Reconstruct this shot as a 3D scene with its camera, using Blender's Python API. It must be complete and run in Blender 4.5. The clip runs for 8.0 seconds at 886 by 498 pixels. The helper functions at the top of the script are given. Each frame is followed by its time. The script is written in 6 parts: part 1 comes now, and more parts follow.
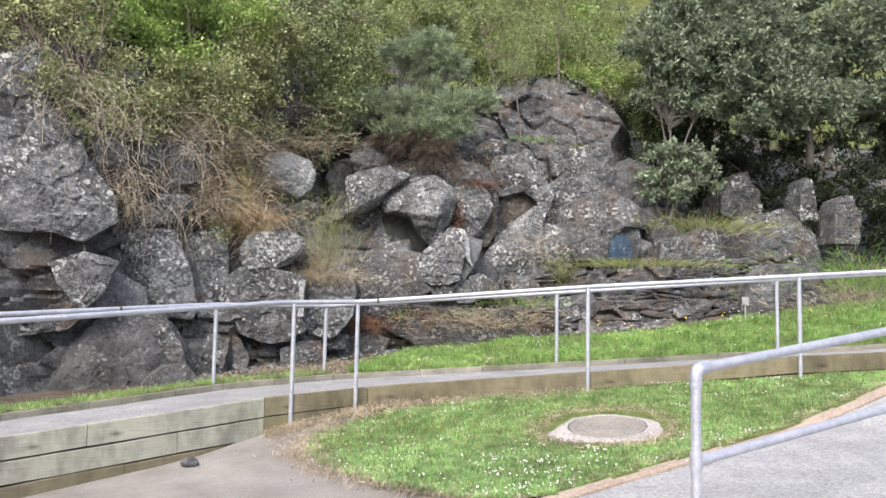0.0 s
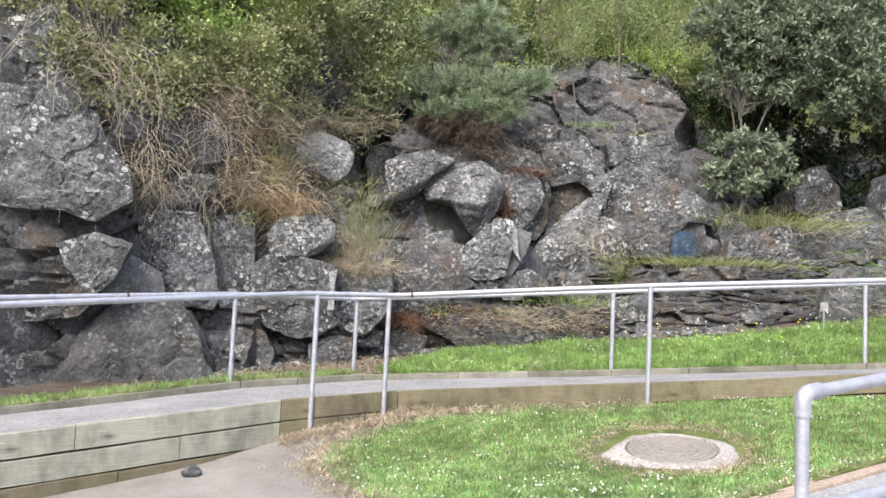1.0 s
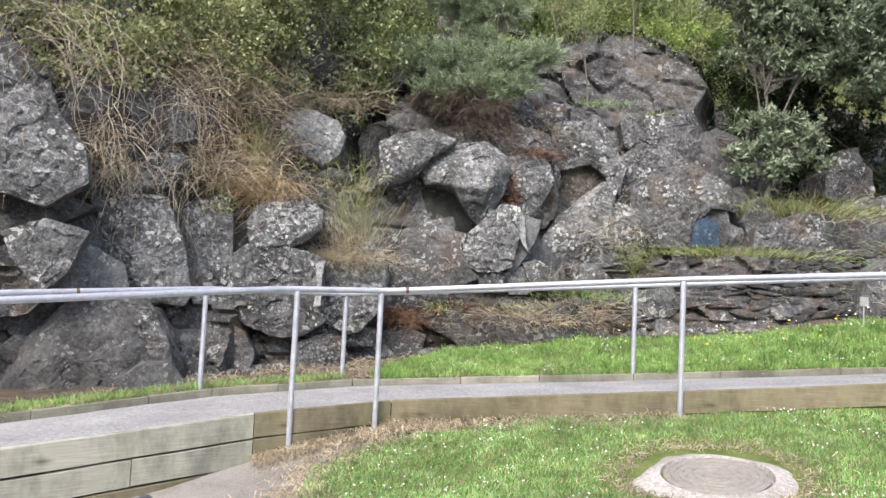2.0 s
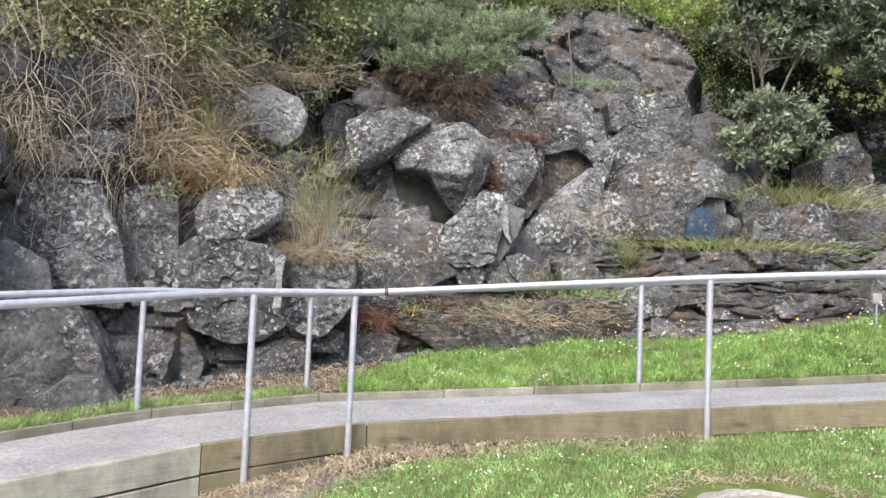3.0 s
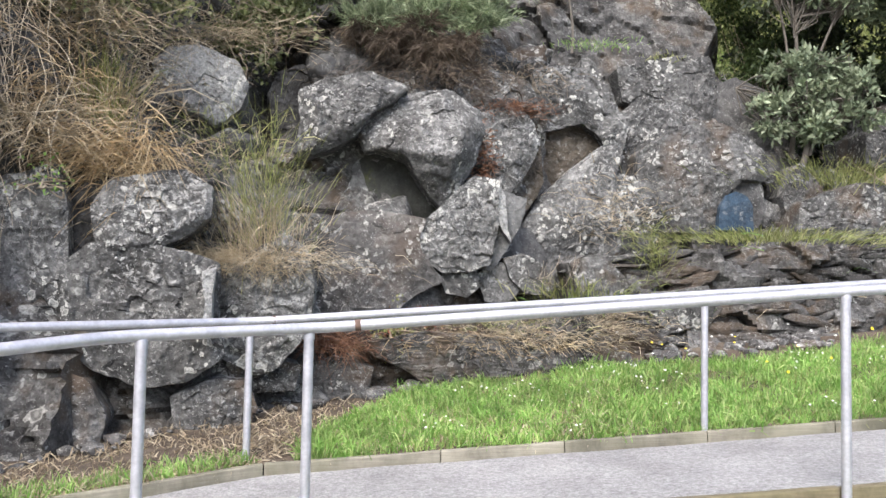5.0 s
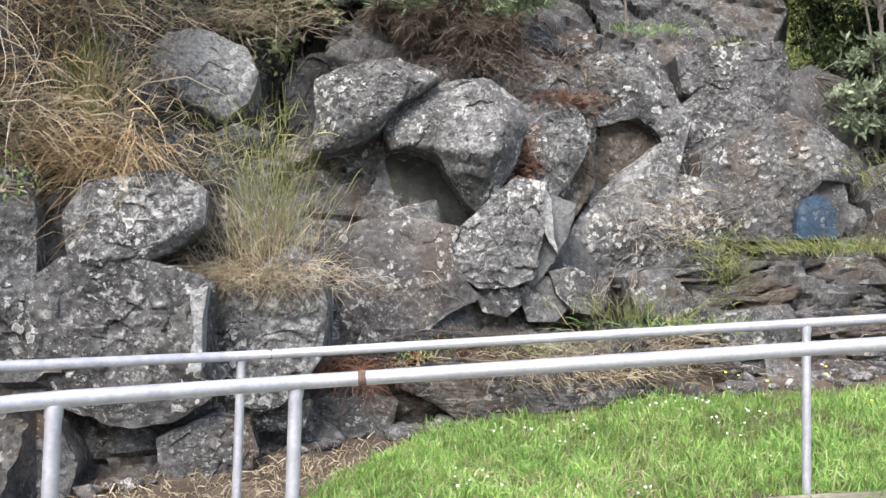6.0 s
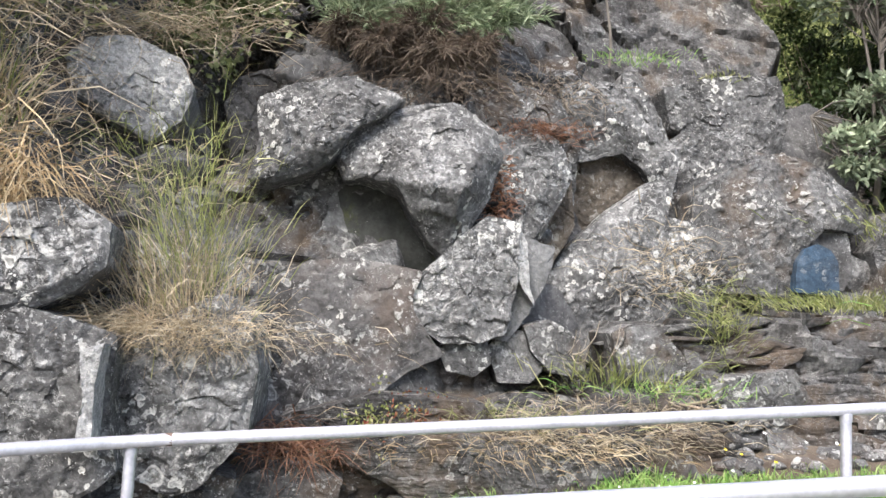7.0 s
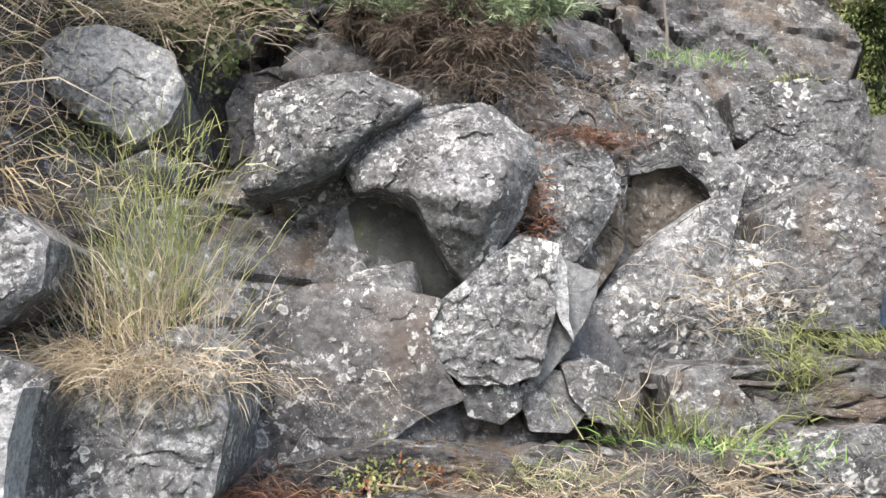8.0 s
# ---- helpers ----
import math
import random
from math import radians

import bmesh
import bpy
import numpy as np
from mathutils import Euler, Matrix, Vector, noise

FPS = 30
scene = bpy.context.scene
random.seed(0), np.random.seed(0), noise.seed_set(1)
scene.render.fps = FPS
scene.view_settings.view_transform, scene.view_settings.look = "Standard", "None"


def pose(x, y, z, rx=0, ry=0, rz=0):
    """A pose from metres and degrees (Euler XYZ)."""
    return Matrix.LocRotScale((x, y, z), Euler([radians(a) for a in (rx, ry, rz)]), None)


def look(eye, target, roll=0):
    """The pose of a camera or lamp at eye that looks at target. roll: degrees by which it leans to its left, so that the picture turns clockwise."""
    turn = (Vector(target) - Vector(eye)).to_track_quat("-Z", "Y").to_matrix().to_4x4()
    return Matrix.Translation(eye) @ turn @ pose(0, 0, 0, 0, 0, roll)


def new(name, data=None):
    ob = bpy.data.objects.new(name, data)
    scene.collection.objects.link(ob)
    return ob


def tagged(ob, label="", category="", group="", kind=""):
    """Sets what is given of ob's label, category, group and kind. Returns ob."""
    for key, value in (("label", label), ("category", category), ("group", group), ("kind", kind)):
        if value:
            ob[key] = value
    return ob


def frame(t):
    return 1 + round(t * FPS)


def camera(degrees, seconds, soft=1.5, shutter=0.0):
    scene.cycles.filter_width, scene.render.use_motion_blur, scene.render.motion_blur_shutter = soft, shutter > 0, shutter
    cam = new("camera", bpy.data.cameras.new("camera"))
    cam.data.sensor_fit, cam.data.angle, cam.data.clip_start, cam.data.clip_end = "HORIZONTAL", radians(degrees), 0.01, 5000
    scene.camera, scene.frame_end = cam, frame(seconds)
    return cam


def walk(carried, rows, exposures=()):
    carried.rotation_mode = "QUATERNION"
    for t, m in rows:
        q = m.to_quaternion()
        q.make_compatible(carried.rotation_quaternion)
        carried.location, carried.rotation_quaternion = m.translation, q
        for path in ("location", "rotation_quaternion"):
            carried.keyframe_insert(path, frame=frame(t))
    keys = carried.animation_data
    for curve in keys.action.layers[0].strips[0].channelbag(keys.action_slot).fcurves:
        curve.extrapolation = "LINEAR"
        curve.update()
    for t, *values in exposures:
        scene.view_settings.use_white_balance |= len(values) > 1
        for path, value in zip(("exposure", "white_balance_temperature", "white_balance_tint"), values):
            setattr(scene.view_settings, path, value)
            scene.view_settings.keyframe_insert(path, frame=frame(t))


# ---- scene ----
import itertools

cam = camera(55.9, 8.0)
PATH = [
    (0, (0.669, -1.578, 0.976), (0.532, 0.41, 1.149), 1.1),
    (0.5, (0.766, -1.074, 0.971), (0.494, 0.896, 1.185), 2.3),
    (1, (0.667, -0.578, 0.992), (0.411, 1.4, 1.153), 2.8),
    (1.5, (0.536, -0.053, 0.993), (0.28, 1.927, 1.099), 2.2),
    (1.7, (0.568, 0.165, 1.01), (0.302, 2.142, 1.159), 2.5),
    (2.8, (0.245, 1.318, 1.146), (0.07, 3.308, 1.243), 3.2),
    (3, (0.197, 1.538, 1.145), (0.044, 3.528, 1.266), 2.5),
    (3.5, (0.144, 2.041, 1.252), (-0.065, 4.028, 1.354), 2.9),
    (4, (-0.04, 2.511, 1.255), (-0.056, 4.504, 1.421), 1.6),
    (4.5, (0.009, 2.978, 1.308), (-0.043, 4.975, 1.4), 0.2),
    (4.7, (-0.066, 3.22, 1.3), (-0.106, 5.218, 1.398), 0.7),
    (5.8, (-0.15, 4.308, 1.442), (-0.327, 6.297, 1.568), 1.9),
    (6, (-0.146, 4.532, 1.453), (-0.305, 6.522, 1.568), 1.3),
    (6.5, (-0.116, 4.958, 1.572), (-0.334, 6.943, 1.681), 2.9),
    (7, (-0.179, 5.405, 1.607), (-0.258, 7.394, 1.805), 2.6),
    (7.5, (-0.14, 5.893, 1.645), (-0.244, 7.878, 1.865), 2.2),
    (8, (-0.053, 6.258, 1.722), (-0.256, 8.233, 1.961), 3.7),
]
walk(cam, [(t, look(eye, target, roll)) for t, eye, target, roll in PATH],
     [(0.0, 1.15), (0.5, 1.20), (3.0, 1.17), (4.5, 1.22), (6.0, 1.31), (7.0, 1.5), (8.0, 1.7)])

# ---- light ----
world = bpy.data.worlds.new("sky")
scene.world = world
world.use_nodes = True
sky = world.node_tree.nodes.new("ShaderNodeTexSky")
sky.sky_type, sky.sun_disc = "NISHITA", False
sky.sun_elevation, sky.sun_rotation = radians(58), radians(200)
sky.air_density, sky.dust_density, sky.ozone_density = 1.0, 4.0, 1.0
background = world.node_tree.nodes["Background"]
background.inputs["Strength"].default_value = 0.14
world.node_tree.links.new(sky.outputs["Color"], background.inputs["Color"])
sun = new("sun", bpy.data.lights.new("sun", "SUN"))
sun.data.energy, sun.data.angle, sun.data.color = 1.5, radians(25), (1.0, 0.96, 0.9)
sun.matrix_world = look((-4, -9, 14), (0, 8, 1))


# ---- materials ----
class Mat:
    """A small builder of node materials."""

    def __init__(self, name, roughness=0.9, metallic=0.0, specular=0.3):
        self.mat = bpy.data.materials.new(name)
        self.mat.use_nodes = True
        self.tree = self.mat.node_tree
        self.bsdf = self.tree.nodes["Principled BSDF"]
        self.bsdf.inputs["Roughness"].default_value = roughness
        self.bsdf.inputs["Metallic"].default_value = metallic
        self.bsdf.inputs["Specular IOR Level"].default_value = specular
        self.geo = self.tree.nodes.new("ShaderNodeNewGeometry")
        self.tex = self.tree.nodes.new("ShaderNodeTexCoord")

    def place(self, stretch=(1, 1, 1), local=False):
        node = self.tree.nodes.new("ShaderNodeMapping")
        node.inputs["Scale"].default_value = stretch
        self.tree.links.new(self.tex.outputs["Object"] if local else self.geo.outputs["Position"], node.inputs["Vector"])
        return node.outputs["Vector"]

    def noise(self, scale, detail=5, rough=0.6, stretch=(1, 1, 1), local=False, warp=0.0):
        node = self.tree.nodes.new("ShaderNodeTexNoise")
        node.inputs["Scale"].default_value, node.inputs["Detail"].default_value = scale, detail
        node.inputs["Roughness"].default_value, node.inputs["Distortion"].default_value = rough, warp
        self.tree.links.new(self.place(stretch, local), node.inputs["Vector"])
        return node.outputs["Fac"]

    def cells(self, scale, feature="F1", stretch=(1, 1, 1), shake=0.0):
        node = self.tree.nodes.new("ShaderNodeTexVoronoi")
        node.feature = feature
        node.inputs["Scale"].default_value = scale
        spot = self.place(stretch)
        if shake:
            wob = self.tree.nodes.new("ShaderNodeTexNoise")
            wob.inputs["Scale"].default_value, wob.inputs["Detail"].default_value = scale * 2.5, 3
            self.tree.links.new(spot, wob.inputs["Vector"])
            add = self.tree.nodes.new("ShaderNodeVectorMath")
            add.operation = "MULTIPLY_ADD"
            add.inputs[1].default_value = (shake, shake, shake)
            self.tree.links.new(wob.outputs["Color"], add.inputs[0])
            self.tree.links.new(spot, add.inputs[2])
            spot = add.outputs["Vector"]
        self.tree.links.new(spot, node.inputs["Vector"])
        return node.outputs["Distance"]

    def ramp(self, value, *stops):
        node = self.tree.nodes.new("ShaderNodeValToRGB")
        while len(node.color_ramp.elements) < len(stops):
            node.color_ramp.elements.new(0.5)
        for el, (at, col) in zip(node.color_ramp.elements, stops):
            el.position = at
            el.color = (*col, 1) if isinstance(col, tuple) else (col, col, col, 1)
        self.tree.links.new(value, node.inputs["Fac"])
        return node.outputs["Color"]

    def mix(self, fac, a, b, mode="MIX"):
        node = self.tree.nodes.new("ShaderNodeMix")
        node.data_type, node.blend_type = "RGBA", mode
        for value, slot in ((fac, 0), (a, 6), (b, 7)):
            if isinstance(value, (int, float)):
                node.inputs[slot].default_value = value if slot == 0 else (value, value, value, 1)
            elif isinstance(value, tuple):
                node.inputs[slot].default_value = (*value, 1)
            else:
                self.tree.links.new(value, node.inputs[slot])
        return node.outputs[2]

    def times(self, a, b):
        node = self.tree.nodes.new("ShaderNodeMath")
        node.operation = "MULTIPLY"
        for value, slot in ((a, 0), (b, 1)):
            if isinstance(value, (int, float)):
                node.inputs[slot].default_value = value
            else:
                self.tree.links.new(value, node.inputs[slot])
        return node.outputs[0]

    def island(self):
        return self.geo.outputs["Random Per Island"]

    def random(self):
        return self.tree.nodes.new("ShaderNodeObjectInfo").outputs["Random"]

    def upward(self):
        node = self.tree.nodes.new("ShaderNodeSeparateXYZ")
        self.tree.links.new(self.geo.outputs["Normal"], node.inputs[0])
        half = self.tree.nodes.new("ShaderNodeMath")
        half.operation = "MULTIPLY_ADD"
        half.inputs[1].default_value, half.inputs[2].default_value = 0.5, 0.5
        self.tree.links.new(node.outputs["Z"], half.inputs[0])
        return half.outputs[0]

    def colour(self, value):
        if isinstance(value, tuple):
            self.bsdf.inputs["Base Color"].default_value = (*value, 1)
        else:
            self.tree.links.new(value, self.bsdf.inputs["Base Color"])
        return self

    def rough(self, value):
        self.tree.links.new(value, self.bsdf.inputs["Roughness"])
        return self

    def bump(self, height, strength=0.5, distance=0.02):
        node = self.tree.nodes.new("ShaderNodeBump")
        node.inputs["Strength"].default_value, node.inputs["Distance"].default_value = strength, distance
        self.tree.links.new(height, node.inputs["Height"])
        before = self.bsdf.inputs["Normal"].links
        if before:
            self.tree.links.new(before[0].from_socket, node.inputs["Normal"])
        self.tree.links.new(node.outputs["Normal"], self.bsdf.inputs["Normal"])
        return self

    def thin(self, amount, colour):
        """Lets light through a leaf."""
        soft = self.tree.nodes.new("ShaderNodeBsdfTranslucent")
        self.tree.links.new(colour, soft.inputs["Color"])
        both = self.tree.nodes.new("ShaderNodeMixShader")
        both.inputs["Fac"].default_value = amount
        out = self.tree.nodes["Material Output"]
        self.tree.links.new(self.bsdf.outputs["BSDF"], both.inputs[1])
        self.tree.links.new(soft.outputs["BSDF"], both.inputs[2])
        self.tree.links.new(both.outputs["Shader"], out.inputs["Surface"])
        return self


def rock_material(name, dark, light, lichen, stain=(0.13, 0.09, 0.065), stained=0.0, fine=1.0, moss=0.0):
    m = Mat(name, 0.92, 0.0, 0.2)
    dark, light = (tuple(a * b for a, b in zip(c, (0.97, 0.995, 1.035))) for c in (dark, light))
    base = m.ramp(m.noise(3.0, 7, 0.62), (0.32, dark), (0.5, tuple((a + b) / 2 for a, b in zip(dark, light))), (0.68, light))
    grain = m.ramp(m.noise(85, 4, 0.7), (0.32, 0.55), (0.5, 0.98), (0.68, 1.35))
    base = m.mix(0.55 * fine, base, grain, "MULTIPLY")
    mottle = m.ramp(m.noise(26, 6, 0.74), (0.37, 0.42), (0.5, 0.95), (0.63, 1.5))
    base = m.mix(0.9 * fine, base, mottle, "MULTIPLY")
    streak = m.ramp(m.noise(3.0, 5, 0.6, (2.4, 2.4, 0.3)), (0.38, 0.6), (0.58, 1.15))
    base = m.mix(0.3, base, streak, "MULTIPLY")
    base = m.mix(0.75, base, m.ramp(m.noise(1.1, 4, 0.55), (0.36, 0.6), (0.5, 1.0), (0.64, 1.25)), "MULTIPLY")
    if stained:
        rust = m.ramp(m.noise(2.1, 5, 0.6), (0.55 - stained * 0.3, 0.0), (0.68 - stained * 0.2, 1.0))
        base = m.mix(m.times(rust, 0.8), base, m.mix(0.5, stain, grain, "MULTIPLY"))
    # pale crusts of lichen: thin film and crisp flakes, kept off overhanging faces, which also paints in underside
    # shade; round rosettes, specks
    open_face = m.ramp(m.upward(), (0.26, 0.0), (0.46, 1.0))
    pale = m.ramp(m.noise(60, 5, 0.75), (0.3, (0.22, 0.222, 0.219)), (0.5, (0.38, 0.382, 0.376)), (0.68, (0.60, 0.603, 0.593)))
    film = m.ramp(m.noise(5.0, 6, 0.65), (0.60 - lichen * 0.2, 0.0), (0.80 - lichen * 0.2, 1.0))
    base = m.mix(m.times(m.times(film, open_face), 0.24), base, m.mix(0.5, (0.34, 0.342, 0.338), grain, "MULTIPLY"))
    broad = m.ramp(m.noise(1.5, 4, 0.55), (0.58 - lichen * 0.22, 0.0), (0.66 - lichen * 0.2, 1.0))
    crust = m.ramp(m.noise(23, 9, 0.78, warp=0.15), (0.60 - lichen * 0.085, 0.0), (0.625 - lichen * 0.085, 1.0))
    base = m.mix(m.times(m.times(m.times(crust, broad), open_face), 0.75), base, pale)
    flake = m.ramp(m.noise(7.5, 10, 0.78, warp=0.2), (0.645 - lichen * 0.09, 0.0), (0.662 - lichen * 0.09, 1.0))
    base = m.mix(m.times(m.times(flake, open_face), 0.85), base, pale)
    # more lichen the further a face turns up, painting top light into the colour
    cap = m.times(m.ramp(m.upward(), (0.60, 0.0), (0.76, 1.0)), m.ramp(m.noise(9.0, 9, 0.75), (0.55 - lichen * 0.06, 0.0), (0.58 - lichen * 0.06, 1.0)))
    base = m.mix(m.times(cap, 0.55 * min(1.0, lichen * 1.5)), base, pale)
    where = m.ramp(m.noise(2.7, 3, 0.5), (0.61 - lichen * 0.10, 0.0), (0.64 - lichen * 0.10, 1.0))
    for size, ragged, shades in ((3.4, 0.09, ((0.06, 0.75), (0.10, 0.25), (0.15, 0.30), (0.17, 1.0), (0.205, 0.95), (0.215, 0.0))), (8.0, 0.08, ((0.10, 0.5), (0.16, 0.35), (0.19, 1.0), (0.25, 0.9), (0.265, 0.0))), (15.0, 0.07, ((0.08, 0.7), (0.14, 0.3), (0.19, 1.0), (0.29, 0.95), (0.31, 0.0)))):
        rosette = m.ramp(m.cells(size, shake=ragged), *shades)
        base = m.mix(m.times(m.times(rosette, where), 0.85 * min(1.0, lichen * 1.4)), base, m.mix(0.5, (0.66, 0.66, 0.63), grain, "MULTIPLY"))
    specks = m.ramp(m.cells(36, shake=0.06), (0.16, 1.0), (0.24, 0.0))
    patch = m.ramp(m.noise(3.6, 5, 0.65), (0.46 - lichen * 0.06, 0.0), (0.56 - lichen * 0.06, 1.0))
    base = m.mix(m.times(m.times(specks, patch), 0.65 * min(1.0, lichen * 2)), base, (0.60, 0.60, 0.585))
    if moss:
        green = m.ramp(m.noise(3.3, 7, 0.7), (0.62 - moss * 0.2, 0.0), (0.72 - moss * 0.2, 1.0))
        base = m.mix(m.times(green, 0.6), base, (0.10, 0.11, 0.04))
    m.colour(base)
    m.bump(m.noise(9.0, 9, 0.7), 0.7 * fine, 0.05)
    m.bump(m.noise(55, 5, 0.72), 0.6 * fine, 0.012)
    return m.mat


ROCKS = {
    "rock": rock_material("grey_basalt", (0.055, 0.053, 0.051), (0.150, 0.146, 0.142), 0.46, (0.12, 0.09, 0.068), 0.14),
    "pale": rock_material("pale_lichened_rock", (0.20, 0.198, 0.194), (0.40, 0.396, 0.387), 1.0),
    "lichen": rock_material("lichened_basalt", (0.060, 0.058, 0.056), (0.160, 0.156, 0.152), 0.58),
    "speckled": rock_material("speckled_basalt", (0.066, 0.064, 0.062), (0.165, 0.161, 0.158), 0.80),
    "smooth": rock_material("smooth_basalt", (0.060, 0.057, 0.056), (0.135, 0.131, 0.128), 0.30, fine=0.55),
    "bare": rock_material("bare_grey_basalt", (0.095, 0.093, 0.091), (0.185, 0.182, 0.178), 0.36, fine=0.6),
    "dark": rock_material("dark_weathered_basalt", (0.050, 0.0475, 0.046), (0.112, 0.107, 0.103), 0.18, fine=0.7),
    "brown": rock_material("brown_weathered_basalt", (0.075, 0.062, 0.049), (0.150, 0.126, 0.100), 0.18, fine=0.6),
    "smooth_dark": rock_material("dark_smooth_basalt", (0.036, 0.037, 0.033), (0.075, 0.075, 0.066), 0.05, fine=0.35, moss=0.35),
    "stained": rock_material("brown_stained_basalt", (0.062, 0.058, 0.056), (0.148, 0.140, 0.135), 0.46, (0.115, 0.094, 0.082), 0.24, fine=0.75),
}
strata_mat = rock_material("dark_layered_rock", (0.034, 0.032, 0.031), (0.105, 0.100, 0.096), 0.24, (0.11, 0.082, 0.06), 0.3)
layer = strata_mat.node_tree
lay_noise, lay_bump = layer.nodes.new("ShaderNodeTexNoise"), layer.nodes.new("ShaderNodeBump")
lay_map, lay_geo = layer.nodes.new("ShaderNodeMapping"), layer.nodes.new("ShaderNodeNewGeometry")
lay_map.inputs["Scale"].default_value, lay_map.inputs["Rotation"].default_value = (2.0, 2.0, 13.0), (0.0, radians(7), 0.0)
lay_noise.inputs["Scale"].default_value, lay_noise.inputs["Detail"].default_value = 2.2, 7
lay_bump.inputs["Strength"].default_value, lay_bump.inputs["Distance"].default_value = 0.6, 0.06
layer.links.new(lay_geo.outputs["Position"], lay_map.inputs["Vector"])
layer.links.new(lay_map.outputs["Vector"], lay_noise.inputs["Vector"])
layer.links.new(lay_noise.outputs["Fac"], lay_bump.inputs["Height"])
lay_shader = layer.nodes["Principled BSDF"]
layer.links.new(lay_shader.inputs["Normal"].links[0].from_socket, lay_bump.inputs["Normal"])
layer.links.new(lay_bump.outputs["Normal"], lay_shader.inputs["Normal"])
ROCKS["strata"] = strata_mat
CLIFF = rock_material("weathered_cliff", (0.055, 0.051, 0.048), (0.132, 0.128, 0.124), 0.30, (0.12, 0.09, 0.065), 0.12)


def soil_material(name, a, b, c):
    m = Mat(name, 0.97, 0.0, 0.1)
    base = m.ramp(m.noise(3, 8, 0.7), (0.3, a), (0.5, b), (0.72, c))
    m.colour(m.mix(0.6, base, m.ramp(m.noise(80, 3, 0.7), (0.3, 0.5), (0.7, 1.4)), "MULTIPLY"))
    m.bump(m.noise(30, 6, 0.7), 0.8, 0.03)
    return m.mat


SOIL = soil_material("dry_soil_and_litter", (0.065, 0.052, 0.042), (0.125, 0.10, 0.08), (0.20, 0.17, 0.14))
TURF = soil_material("turf_underlayer", (0.08, 0.115, 0.03), (0.15, 0.19, 0.06), (0.22, 0.22, 0.11))
HILL = soil_material("overgrown_hillside", (0.05, 0.07, 0.025), (0.12, 0.14, 0.05), (0.18, 0.18, 0.085))


def gravel_material(name, a, b, scale=140.0, coarse=0.8):
    m = Mat(name, 0.9, 0.0, 0.25)
    base = m.ramp(m.noise(2.0, 6, 0.6), (0.3, a), (0.7, b))
    chips = m.ramp(m.cells(scale), (0.0, 0.75), (0.5, 1.1), (0.9, 1.25))
    m.colour(m.mix(0.7, base, m.mix(0.5, chips, m.ramp(m.noise(scale * 0.8, 2, 0.5), (0.3, 0.55), (0.7, 1.45)), "MULTIPLY"), "MULTIPLY"))
    m.colour(m.mix(coarse, m.bsdf.inputs["Base Color"].links[0].from_socket, m.ramp(m.noise(34, 4, 0.75), (0.34, 0.62), (0.5, 1.0), (0.66, 1.32)), "MULTIPLY"))
    m.bump(m.cells(scale), 0.5, 0.006)
    m.bump(m.noise(34, 4, 0.75), 0.6 * coarse, 0.008)
    return m.mat


ASPHALT = gravel_material("pale_chip_seal", (0.25, 0.25, 0.255), (0.36, 0.36, 0.36), 95)
RAMP = gravel_material("grey_fine_gravel", (0.23, 0.228, 0.232), (0.34, 0.338, 0.342), 90)
DRIVE = gravel_material("worn_brownish_asphalt", (0.19, 0.175, 0.16), (0.29, 0.27, 0.25), 120, 0.25)
CONCRETE = gravel_material("weathered_concrete", (0.25, 0.225, 0.205), (0.44, 0.41, 0.39), 60)
EDGING = gravel_material("pinkish_concrete_edging", (0.30, 0.23, 0.18), (0.42, 0.34, 0.28), 70)


def timber_material(name, a, b, green):
    m = Mat(name, 0.85, 0.0, 0.25)
    grain = m.noise(4.0, 7, 0.7, (0.9, 7, 22), True)
    base = m.ramp(grain, (0.28, a), (0.72, b))
    base = m.mix(m.times(m.ramp(m.noise(1.7, 6, 0.65), (0.40, 0.0), (0.62, 1.0)), 0.7), base, green)
    base = m.mix(0.5, base, m.ramp(m.random(), (0.0, 0.75), (1.0, 1.2)), "MULTIPLY")
    knot = m.tree.nodes.new("ShaderNodeTexVoronoi")
    knot.inputs["Scale"].default_value = 1.0
    m.tree.links.new(m.place((1.9, 1.0, 5.5), True), knot.inputs["Vector"])
    base = m.mix(0.75, base, m.ramp(knot.outputs["Distance"], (0.04, 0.30), (0.10, 0.75), (0.17, 1.0)), "MULTIPLY")
    stain = m.ramp(m.noise(2.6, 6, 0.7, (1, 1, 0.5)), (0.36, 0.42), (0.56, 1.12))
    base = m.mix(0.7, base, stain, "MULTIPLY")
    m.colour(base)
    m.bump(grain, 0.4, 0.004)
    return m.mat


TIMBER = timber_material("weathered_pine", (0.27, 0.255, 0.205), (0.50, 0.485, 0.41), (0.36, 0.365, 0.275))
DARKTIMBER = timber_material("olive_brown_pine", (0.14, 0.115, 0.075), (0.28, 0.24, 0.165), (0.16, 0.15, 0.085))
KERBWOOD = timber_material("grey_weathered_pine", (0.19, 0.175, 0.14), (0.36, 0.34, 0.285), (0.20, 0.197, 0.14))

m = Mat("galvanised_steel", 0.45, 0.55, 0.5)
m.colour(m.mix(0.6, m.ramp(m.noise(14, 5, 0.6), (0.3, (0.42, 0.425, 0.475)), (0.7, (0.58, 0.585, 0.64))), m.ramp(m.noise(70, 2, 0.5), (0.3, 0.85), (0.7, 1.1)), "MULTIPLY"))
m.rough(m.ramp(m.noise(22, 4, 0.6), (0.3, 0.38), (0.7, 0.62)))
STEEL = m.mat
m = Mat("rusted_coupling", 0.9, 0.0, 0.2)
m.colour(m.ramp(m.noise(30, 5, 0.7), (0.3, (0.09, 0.06, 0.05)), (0.7, (0.20, 0.14, 0.115))))
RUST = m.mat
